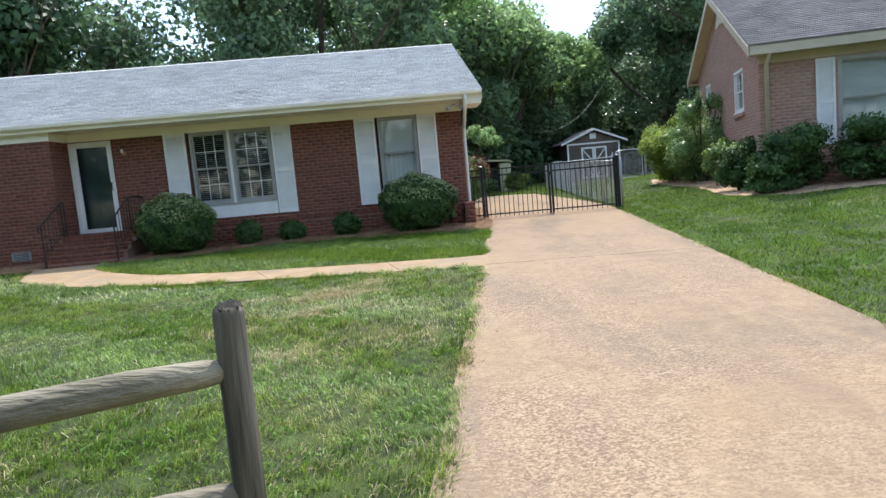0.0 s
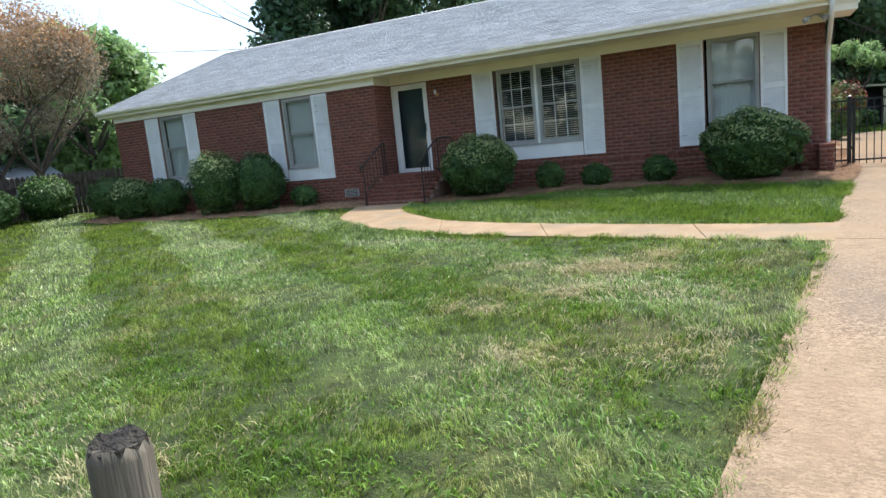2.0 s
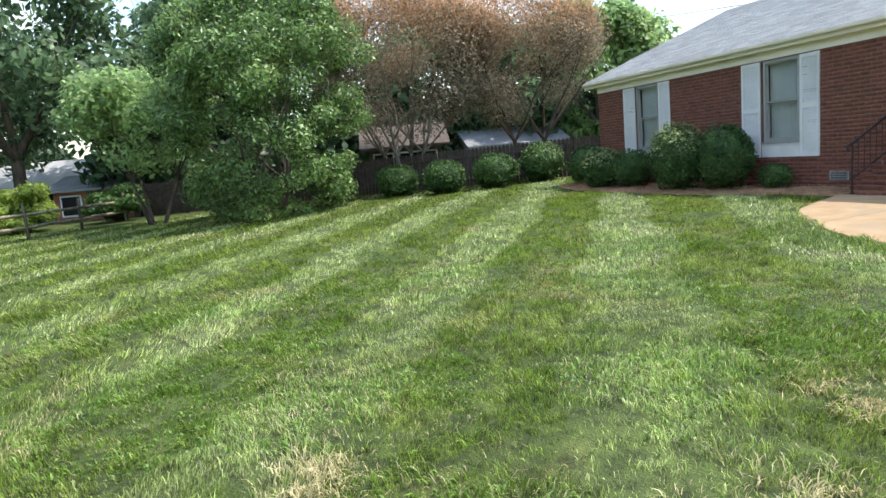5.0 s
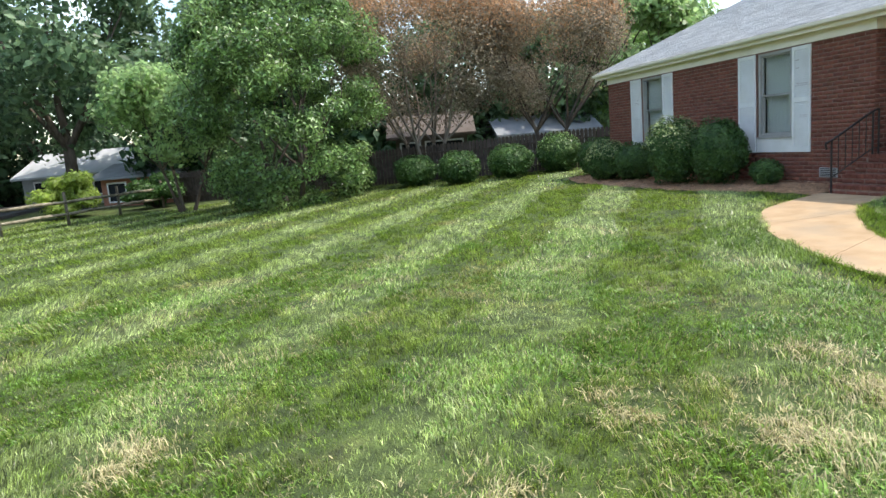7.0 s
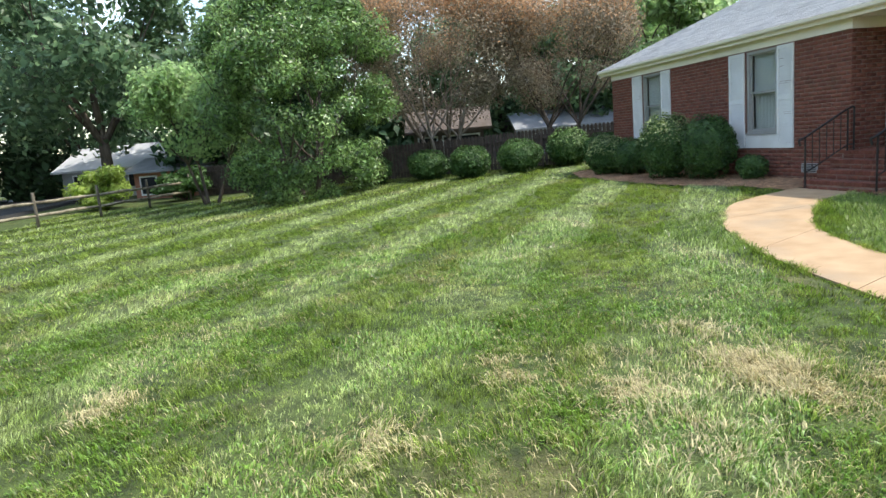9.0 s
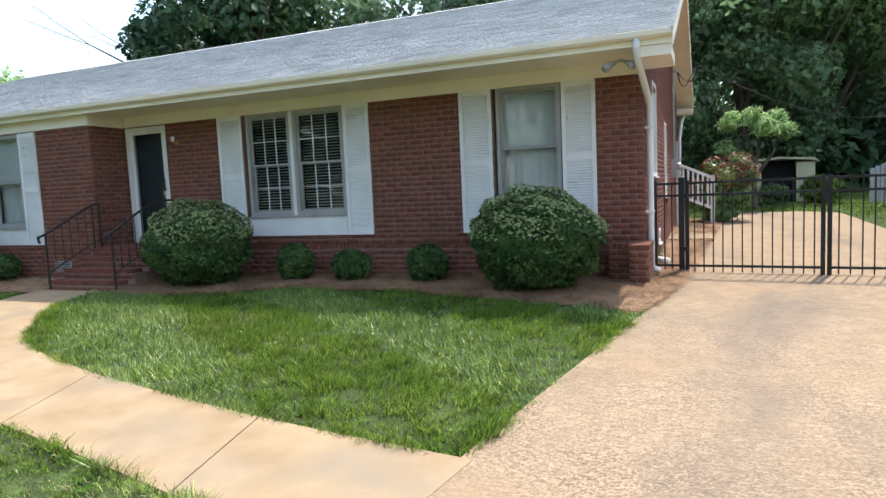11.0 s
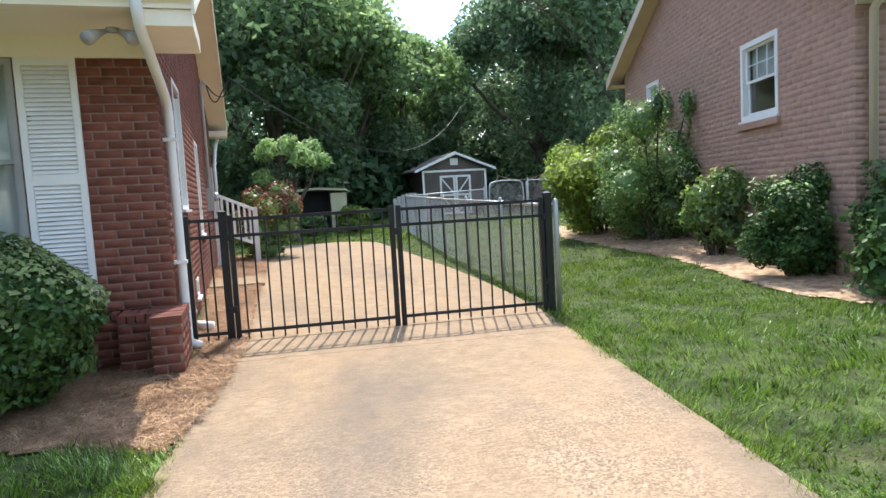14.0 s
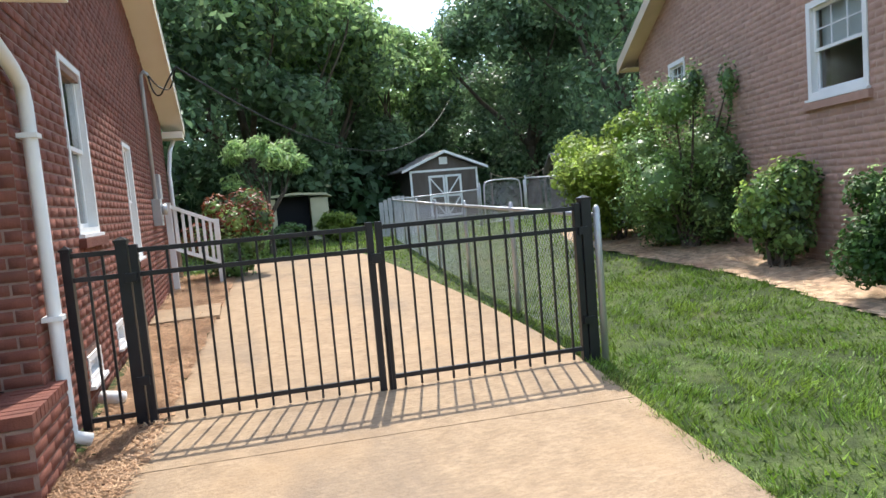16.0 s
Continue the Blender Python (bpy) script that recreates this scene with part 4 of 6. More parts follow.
def leaf(x0, x1, n, name, label, arch=0.0, posts=True):
    g = thing(name, label, "gate", GATE, group="driveway gate")
    for z in (0.10, 1.045, 1.205):
        part("rail", MB().box(x0, x1, -0.013, 0.013, z - 0.016, z + 0.016), M_BLACK, g, bevel=0.002)
    if posts:
        for x in (x0 + 0.025, x1 - 0.025):
            part("upright", MB().box(x - 0.025, x + 0.025, -0.025, 0.025, 0.0, 1.245), M_BLACK, g, bevel=0.003)
    pk = MB().box(-0.008, 0.008, -0.008, 0.008, 0.02, 1.20).mesh("picket", M_BLACK)
    for k in range(n):
        part("picket", pk, M_BLACK, g, at=pose(x0 + (x1 - x0) * (k + 1) / (n + 1), 0, 0))
    return g


g1 = leaf(1.085, 2.705, 13, "gate_leaf", "black powder-coated metal gate leaf with thin pickets", posts=True)
g2 = leaf(2.725, 4.315, 12, "gate_leaf", "black powder-coated metal gate leaf with thin pickets")
g3 = leaf(0.725, 1.01, 2, "metal_fence", "short black metal fence panel beside the house", posts=False)
for x, w, h in ((0.70, 0.055, 1.235), (1.04, 0.072, 1.265), (4.36, 0.08, 1.265)):
    gp = thing("gate_post", "square black metal gate post with a flat cap", "post", GATE, group="gate posts")
    gate_post(x, w, h, "", gp)
part("latch", MB().box(2.67, 2.75, -0.045, -0.015, 0.95, 1.02), M_BLACK, g2, bevel=0.004)
part("drop_rod", MB().tube([(2.74, -0.04, 0.02), (2.74, -0.04, 0.5)], 0.008, 6), M_BLACK, g2)
for z in (0.30, 1.0):
    part("hinge", MB().box(1.04, 1.12, -0.05, -0.02, z, z + 0.06), M_BLACK, g1, bevel=0.004)
    part("hinge", MB().box(4.285, 4.365, -0.05, -0.02, z, z + 0.06), M_BLACK, g2, bevel=0.004)


# ---- split rail fence along the front ----
def rail_fence():
    pts = [(-1.645, -13.235), (-4.55, -14.08), (-7.4, -15.4), (-10.2, -16.9), (-12.8, -18.4), (-15.3, -20.0), (-17.8, -21.7), (-20.2, -20.25), (-22.5, -18.95), (-24.9, -17.65), (-27.4, -16.45), (-30.0, -15.2)]
    f = thing("split_rail_fence", "weathered grey round-post wooden split rail fence", "fence")
    for i, (x, y) in enumerate(pts):
        z = gzf(x, y)
        h = 1.05 if i == 0 else 1.17
        r = 0.052
        part("post", MB().tube([(x, y, z - 0.1), (x, y, z + h * 0.5), (x + 0.004, y, z + h - 0.025), (x + 0.004, y, z + h)], [r * 1.05, r, r * 0.98, r * 0.86], 16), M_WOOD, f, "round weathered post with vertical cracks", smooth=True)
        rr = random.Random(700 + i)
        cap = [(0.0, 0.0)] + [(0.9 * r * q * math.cos(k * math.pi / 5), 0.9 * r * q * math.sin(k * math.pi / 5)) for q in (0.55, 1.0) for k in range(10)]
        top = [(x + 0.004 + a, y + b, z + h + rr.uniform(0.004, 0.022) - (0.012 if j > 10 else 0.0)) for j, (a, b) in enumerate(cap)]
        part("end_grain", MB().add(top + [(x + 0.004 + 1.06 * a, y + 1.06 * b, z + h - 0.045) for a, b in cap[11:]], [(0, 1 + k, 1 + (k + 1) % 10) for k in range(10)] + [(1 + k, 11 + k, 11 + (k + 1) % 10, 1 + (k + 1) % 10) for k in range(10)] + [(11 + k, 21 + k, 21 + (k + 1) % 10, 11 + (k + 1) % 10) for k in range(10)]), M_DARKWOOD, f, "dark rotten post top")
        if i:
            px, py = pts[i - 1]
            pz = gzf(px, py)
            for hh in (0.83, 0.41):
                a, b = Vector((px, py, pz + hh)), Vector((x, y, z + hh))
                mid = [a.lerp(b, t) + Vector((0, 0, 0.012 * math.sin(9 * t + i))) for t in (0.0, 0.03, 0.10, 0.3, 0.5, 0.7, 0.9, 0.97, 1.0)]
                part("rail", MB().tube(mid, [0.03, 0.045, 0.052, 0.055, 0.057, 0.054, 0.05, 0.042, 0.03], 12), M_RAILW, f, smooth=True)
    return f


rail_fence()


# ---- foliage ----
def leaves(n, blobs, size, seed, aspect=0.5, shell=0.75, up=0.3, squash=1.0, gap=0.0):
    """Arrays of many small folded leaves spread over the outer parts of the given blobs (x, y, z, rx, ry, rz)."""
    r = np.random.default_rng(seed)
    B = np.array(blobs, float)
    vol = (B[:, 3] * B[:, 4] * B[:, 5]) ** 0.67
    idx = r.choice(len(B), n, p=vol / vol.sum())
    d = r.normal(size=(n, 3))
    d /= np.linalg.norm(d, axis=1)[:, None]
    rad = shell + (1 - shell) * r.random(n) ** 0.6
    ph = B[idx, 0] * 7.1 + B[idx, 1] * 3.3
    lump = 1 + 0.10 * np.sin(5 * d[:, 0] + ph) * np.sin(5 * d[:, 1] + 1.7 * ph) + 0.07 * np.sin(9 * d[:, 2] + 7 * d[:, 0] + ph)
    P = B[idx, :3] + d * B[idx, 3:] * (rad * lump)[:, None]
    nrm = d * 0.8 + r.normal(size=(n, 3)) * 0.55 + np.array([0, 0, up])
    nrm /= np.linalg.norm(nrm, axis=1)[:, None]
    t = np.cross(nrm, r.normal(size=(n, 3)))
    t /= np.linalg.norm(t, axis=1)[:, None]
    b = np.cross(nrm, t)
    s = size * r.uniform(0.6, 1.3, n)[:, None]
    tip, base = P + t * s, P - t * s * 0.8
    lft, rgt = P + b * s * aspect + nrm * s * 0.15, P - b * s * aspect + nrm * s * 0.15
    V = np.stack([base, lft, tip, rgt], 1).reshape(-1, 3)
    k = np.arange(n)[:, None] * 4
    T = np.concatenate([k + [0, 2, 1], k + [0, 3, 2]], 0)
    return V, T


def core_blob(blobs, scale, seed):
    """Rough dark masses inside the leaves."""
    mb = MB()
    for x, y, z, a, b, c in blobs:
        vs, fs, nu, nv = [], [], 10, 7
        for j in range(nv + 1):
            th = math.pi * j / nv
            for i in range(nu):
                ph = 2 * math.pi * i / nu
                k = scale * (1 + 0.12 * noise.noise((x + 3 * math.cos(ph), y + 3 * math.sin(ph), j + seed)))
                vs.append((x + a * k * math.sin(th) * math.cos(ph), y + b * k * math.sin(th) * math.sin(ph), z + c * k * math.cos(th)))
        for j in range(nv):
            fs += [(j * nu + i, j * nu + (i + 1) % nu, (j + 1) * nu + (i + 1) % nu, (j + 1) * nu + i) for i in range(nu)]
        mb.add(vs, fs)
    return mb


def shrub(x, y, w, dpt, h, n, size, material, label, seed, group="", lump=1, tips=None, z0=None, name="shrub", category="shrub"):
    z = gzf(x, y) if z0 is None else z0
    s = thing(name, label, category, pose(x, y, z), group=group)
    r = random.Random(seed)
    blobs = [(0, 0, h * 0.50, w / 2, dpt / 2, h * 0.50)]
    for _ in range(lump):
        a = r.uniform(0, 6.28)
        blobs.append((0.25 * w * math.cos(a), 0.25 * dpt * math.sin(a), h * r.uniform(0.45, 0.68), w * 0.30, dpt * 0.30, h * 0.30))
    part("inner_growth", core_blob(blobs, 0.86, seed), material, s, smooth=True)
    V, T = leaves(n, blobs, size, seed, shell=0.84)
    keep = V[:, 2].reshape(-1, 4).min(1) > 0.0
    kk = np.tile(keep, 2)
    tagged(part("leaves", quick_mesh("leaves", V, T[kk], material), material, s), kind="stuff")
    # lighter leaves over the upper part paint in the sunlit highlights
    if tips:
        V, T = leaves(tips[1], [(0, 0, h * 0.58, w / 2 * 1.01, dpt / 2 * 1.01, h * 0.46)], size, seed + 1, shell=0.94, up=0.9)
        kk = np.tile(V[:, 2].reshape(-1, 4).min(1) > h * 0.55, 2)
        tagged(part("new_growth", quick_mesh("new_growth", V, T[kk], tips[0]), tips[0], s), kind="stuff")
    return s


def limb(mb, p, d, length, r, depth, rnd, ends, split=3, spread=0.6, droop=0.0):
    pts, rad = [Vector(p)], [r]
    d = Vector(d).normalized()
    for k in range(4):
        d = (d + Vector((rnd.uniform(-1, 1), rnd.uniform(-1, 1), rnd.uniform(-0.3, 0.6) - droop)) * 0.16).normalized()
        pts.append(pts[-1] + d * length / 4)
        rad.append(r * (1 - 0.12 * (k + 1)))
    mb.tube(pts, rad, 7 if depth > 1 else 5, caps=False)
    if depth == 0:
        ends.append(pts[-1])
        return
    for _ in range(split):
        q = (d + Vector((rnd.uniform(-1, 1), rnd.uniform(-1, 1), rnd.uniform(-0.4, 0.7))) * spread).normalized()
        limb(mb, pts[-1] if rnd.random() < 0.6 else pts[-2], q, length * rnd.uniform(0.6, 0.85), rad[-1] * 0.72, depth - 1, rnd, ends, split, spread, droop)


def tree(name, label, x, y, h, crown_w, trunk_h, n, size, material, seed, bark=None, stems=1, top_mat=None, low=0.2, flat=1.0, blob=0.30, extra=9, aspect=0.5, shell=0.45, group="", top_at=0.74, top_label="rust-brown seed heads and leaves"):
    """A tapered trunk with limbs, and a crown of leaf clumps round the limb ends with gaps between them."""
    z = gzf(x, y)
    t = thing(name, label, "tree", pose(x, y, z), group=group)
    rnd = random.Random(seed)
    mb, ends = MB(), []
    for s in range(stems):
        a = 6.28 * s / max(stems, 1) + seed
        lean = 0.0 if stems == 1 else 0.38
        base = Vector((0.25 * math.cos(a), 0.25 * math.sin(a), -0.1)) if stems > 1 else Vector((0, 0, -0.1))
        r0 = 0.022 * h / (1 if stems == 1 else 2.1)
        dirn = Vector((lean * math.cos(a), lean * math.sin(a), 1))
        pts = [base, base + dirn * trunk_h * 0.5, base + dirn * trunk_h]
        mb.tube(pts, [r0 * 1.35, r0, r0 * 0.85], 9, caps=False)
        for k in range(4 if stems == 1 else 3):
            aa = a + 1.6 * k + rnd.uniform(-0.4, 0.4)
            limb(mb, pts[-1], (0.75 * math.cos(aa), 0.75 * math.sin(aa), 0.9), (h - trunk_h) * 0.42, r0 * 0.55, 2, rnd, ends, 2, 0.55)
        limb(mb, pts[-1], dirn, (h - trunk_h) * 0.42, r0 * 0.7, 2, rnd, ends, 2, 0.4)
    part("trunk", mb, bark or M_BARK, t, smooth=True)
    blobs = []
    cz, ch = (h + h * low) / 2, (h - h * low) / 2
    for e in ends:
        q = Vector((e.x / (crown_w / 2), e.y / (crown_w / 2), (e.z - cz) / ch))
        if q.length > 0.85:
            q *= 0.85 / q.length
        b = crown_w * blob * rnd.uniform(0.35, 0.62)
        blobs.append((q.x * crown_w / 2, q.y * crown_w / 2, cz + q.z * ch, b, b, b * 0.75 * flat))
    for k in range(extra):
        a, u = rnd.uniform(0, 6.28), rnd.uniform(-0.95, 0.85)
        rr = math.sqrt(max(0.05, 1 - u * u)) * rnd.uniform(0.6, 0.9)
        b = crown_w * blob * rnd.uniform(0.35, 0.62)
        blobs.append((rr * crown_w / 2 * math.cos(a), rr * crown_w / 2 * math.sin(a), cz + u * ch * 0.9, b, b, b * 0.75 * flat))
    V, T = leaves(n, blobs, size, seed, aspect=aspect, shell=shell)
    if top_mat is None:
        part("crown", quick_mesh("crown", V, T, material), material, t)
    else:
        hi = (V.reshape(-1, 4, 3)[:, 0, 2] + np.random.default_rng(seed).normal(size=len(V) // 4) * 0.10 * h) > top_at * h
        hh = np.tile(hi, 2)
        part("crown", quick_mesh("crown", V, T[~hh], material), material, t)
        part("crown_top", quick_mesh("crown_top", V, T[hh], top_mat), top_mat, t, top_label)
    return t

# ---- shrubs round the house ----
shrub(-0.62, -1.0, 1.62, 1.5, 1.24, 17000, 0.032, M_BOX, "large clipped round boxwood shrub with highlights painted as pale tips", 11, "front shrubs", 2, tips=(M_LIT_TIP, 5200))
shrub(-5.85, -1.1, 1.60, 1.5, 1.26, 17000, 0.032, M_BOX, "clipped boxwood shrub with sunlit tips painted pale yellow-green", 12, "front shrubs", 2, tips=(M_LIT_TIP, 5600))
for i, (x, h) in enumerate(((-4.47, 0.58), (-3.50, 0.48), (-2.27, 0.55))):
    shrub(x, -0.60, 0.62, 0.5, h, 3000, 0.03, M_BOX, "small dark green evergreen shrub at the foundation", 20 + i, "small shrubs", 1)
shrub(-12.65, -1.75, 1.35, 1.35, 1.50, 11000, 0.034, M_BOX, "round clipped boxwood shrub beside the wing", 31, "wing shrubs", 2, tips=(M_LIT_TIP, 2600))
shrub(-11.55, -1.45, 1.25, 1.2, 1.42, 9000, 0.034, M_BOX, "dark clipped boxwood shrub under the window", 32, "wing shrubs", 2)
shrub(-15.75, -1.7, 1.2, 1.2, 1.06, 8000, 0.034, M_BOX, "round boxwood shrub with highlights painted as bright tips", 33, "wing shrubs", 1, tips=(M_LIT_TIP, 2200))
shrub(-14.75, -1.45, 1.15, 1.1, 1.0, 6000, 0.034, M_BOX, "dark boxwood shrub against the brick", 34, "wing shrubs", 1)
shrub(-10.45, -1.15, 0.65, 0.6, 0.52, 3000, 0.03, M_BOX, "low dark shrub beside the porch", 35, "wing shrubs", 1)
shrub(-17.6, -0.9, 1.5, 1.3, 1.15, 5000, 0.04, M_BOX, "dark shrub at the house corner", 36, "wing shrubs", 1)
# lighter tips on the first shrub only: its sunlight is painted in
for i, (x, y, w, h) in enumerate(((-21.2, -0.5, 1.75, 1.35), (-21.0, -2.5, 1.7, 1.2), (-21.6, -4.2, 1.6, 1.15), (-23.2, -5.4, 1.7, 1.15), (-24.9, -7.4, 1.8, 1.15))):
    shrub(x, y, w, 1.6, h, 6500, 0.045, M_BOX, "rounded green shrub in a row before the dark fence", 50 + i, "fence shrubs", 1, tips=(M_PEAR, 1500) if i == 0 else None)

# ---- dark wooden fence at the far side of the lawn ----
wf = thing("wooden_fence", "dark brown vertical board fence with pointed tops", "fence")
fa, fb = Vector((-18.6, 5.0)), Vector((-32.5, -15.2))
L = (fb - fa).length
ang = math.degrees(math.atan2(fb.y - fa.y, fb.x - fa.x))
pic = MB().prism([(-0.065, 0.0), (0.065, 0.0), (0.065, 1.36), (0.0, 1.45), (-0.065, 1.36)], 1, -0.01, 0.01).mesh("board", M_FENCEW)
for k in range(int(L / 0.15)):
    p = fa + (fb - fa) * (k * 0.15 / L)
    part("board", pic, M_FENCEW, wf, at=pose(p.x, p.y, gzf(p.x, p.y) + 0.02, 0, 0, ang))
for k in range(int(L / 2.4) + 1):
    p = fa + (fb - fa) * (k * 2.4 / L)
    part("post", MB().box(-0.05, 0.05, 0.012, 0.11, -0.1, 1.35), M_FENCEW, wf, at=pose(p.x, p.y, gzf(p.x, p.y), 0, 0, ang))
for z in (0.3, 1.15):
    a, b = Vector((fa.x, fa.y, z + gzf(*fa))), Vector((fb.x, fb.y, z + gzf(*fb)))
    part("rail", MB().tube([a + Vector((0.05, -0.03, 0)), b + Vector((0.05, -0.03, 0))], 0.035, 4), M_FENCEW, wf)

# ---- neighbour's brick house ----
NA = 17.0
NB = pose(7.37, -0.94, 0.0, 0, 0, -NA)      # own x to the right along its front, y to the rear along its gable wall
NW, ND, NE = 13.0, 8.15, 3.42
nh = thing("house", "neighbouring brown-red brick house with a gabled grey-brown roof", "house", NB)
NS = 0.52
N_SIDE = frame_of((0, 0), (0, 1, 0), (-1, 0, 0))
N_FRONT = frame_of((0, 0), (1, 0, 0), (0, -1, 0))


NR, OV = 5.66, 0.45                         # ridge and eave overhang; the rear eave sits higher
NZF, NZR = 3.41, 3.80


def n_top(y):
    return NR - (ND / 2 - y) * (NR - NZF) / (ND / 2 + OV) if y < ND / 2 else NR - (y - ND / 2) * (NR - NZR) / (ND / 2 + OV)


def n_under(y):
    return n_top(y) - 0.17


nholes = [(1.50, 2.50, 2.12, 3.18), (5.90, 6.62, 2.55, 3.33)]
nfh = [(1.62, 4.3, 1.2, 2.98)]
ncore = wall_core(0.0, ND, -0.3, NE, nholes, 0.2, N_SIDE)
ngab = MB().prism([(0.0, NE), (ND, NE), (ND, n_under(ND)), (ND / 2, n_under(ND / 2)), (0.0, n_under(0.0))], 0, 0.0, 0.2)
part("gable", ngab, M_NMORTAR, nh)
nwall = part("wall", ncore, M_NMORTAR, nh, "shaded brown-red brick gable wall")
nfront = part("wall", wall_core(0.2, NW, -0.3, NE, nfh, 0.2, N_FRONT), M_NMORTAR, nh, "brick front wall")
part("wall", MB().box(0.2, NW, ND - 0.2, ND, -0.3, NE).box(NW - 0.2, NW, 0.2, ND - 0.2, -0.3, NE).box(0.2, NW - 0.2, 2.4, 2.5, 0.3, NE), M_NMORTAR, nh)
part("ceiling", MB().box(0.2, NW - 0.2, 0.0, ND - 0.2, NE - 0.05, NE), M_SHADEBLACK, nh)
for h in nholes:
    window_unit(nh, N_SIDE, *h, cols=3, rows=2, shade=0.5, casing=0.07, frame_mat=M_WHITE, low_grid=False)
    part("brick_sill", MB().box(h[0] - 0.05, h[1] + 0.05, 0.0, 0.05, h[2] - 0.12, h[2] - 0.035, N_SIDE), M_NBRICK, nh)
window_unit(nh, N_FRONT, 1.62, 4.3, 1.2, 2.98, shade=0.5, casing=0.07, low_mat=M_CURT)
shutter(nh, N_FRONT, 1.17, 1.56, 1.10, 3.0)
shutter(nh, N_FRONT, 4.33, 4.83, 1.10, 3.0)
nd = MB()
ye0, ye1 = -OV, ND + OV
nd.prism([(ye0, NZF - 0.03), (ND / 2, NR - 0.03), (ye1, NZR - 0.03), (ye1, NZR), (ND / 2, NR), (ye0, NZF)], 0, -0.30, NW + 0.4)
nroof = part("roof", nd, M_NROOF, nh, "brown-grey asphalt shingle roof")
shingles("shingle", -0.30, NW + 0.4, ye0 - 0.02, NZF + 0.004, ND / 2, NR + 0.01, M_NROOF, nroof, seed=8)
rk, bd = MB(), MB()
for ye, ze in ((ye0, NZF), (ye1, NZR)):
    rk.prism([(ye, ze - 0.20), (ND / 2, NR - 0.20), (ND / 2, NR - 0.185), (ye, ze - 0.185)], 0, -0.28, 0.0)
    bd.prism([(ye, ze - 0.24), (ND / 2, NR - 0.24), (ND / 2, NR - 0.03), (ye, ze - 0.03)], 0, -0.31, -0.28)
part("rake_soffit", rk, M_TAN, nh)
part("rake_board", bd, M_TAN, nh)
part("soffit", MB().box(-0.26, NW + 0.3, ye0 + 0.04, 0.0, NZF - 0.20, NZF - 0.185).box(-0.26, NW + 0.3, ND, ye1 - 0.04, NZR - 0.20, NZR - 0.185), M_TAN, nh)
part("frieze", MB().box(0.0, NW, -0.03, 0.0, 3.03, NZF - 0.20), M_TAN, nh)
part("fascia", MB().box(-0.26, NW + 0.3, ye0 + 0.01, ye0 + 0.035, NZF - 0.22, NZF - 0.03).box(-0.26, NW + 0.3, ye1 - 0.035, ye1 - 0.01, NZR - 0.22, NZR - 0.03), M_TAN, nh)
part("downspout", MB().tube([(0.15, -0.40, NZF - 0.2), (0.15, -0.07, NE - 0.45), (0.15, -0.06, 0.1)], 0.045, 8), M_TAN, nh, smooth=True)
gv_ = part("gable_vent", MB().prism([(ND / 2 - 0.55, n_under(ND / 2) - 0.75), (ND / 2 + 0.55, n_under(ND / 2) - 0.75), (ND / 2, n_under(ND / 2) - 0.16)], 0, -0.03, -0.001), M_CREAM, nh)
for k in range(6):
    w = 0.46 * (1 - k / 6.5)
    part("vent_slat", MB().box(-0.045, -0.03, ND / 2 - w, ND / 2 + w, n_under(ND / 2) - 0.72 + k * 0.085, n_under(ND / 2) - 0.685 + k * 0.085), M_CREAM, gv_)

# mulch beds: sheets with straw needles
def inside_poly(P, poly):
    res = np.zeros(len(P), bool)
    n = len(poly)
    for i in range(n):
        (x1, y1), (x2, y2) = poly[i], poly[(i + 1) % n]
        c = (y1 > P[:, 1]) != (y2 > P[:, 1])
        res ^= c & (P[:, 0] < (x2 - x1) * (P[:, 1] - y1) / (y2 - y1 + 1e-9) + x1)
    return res


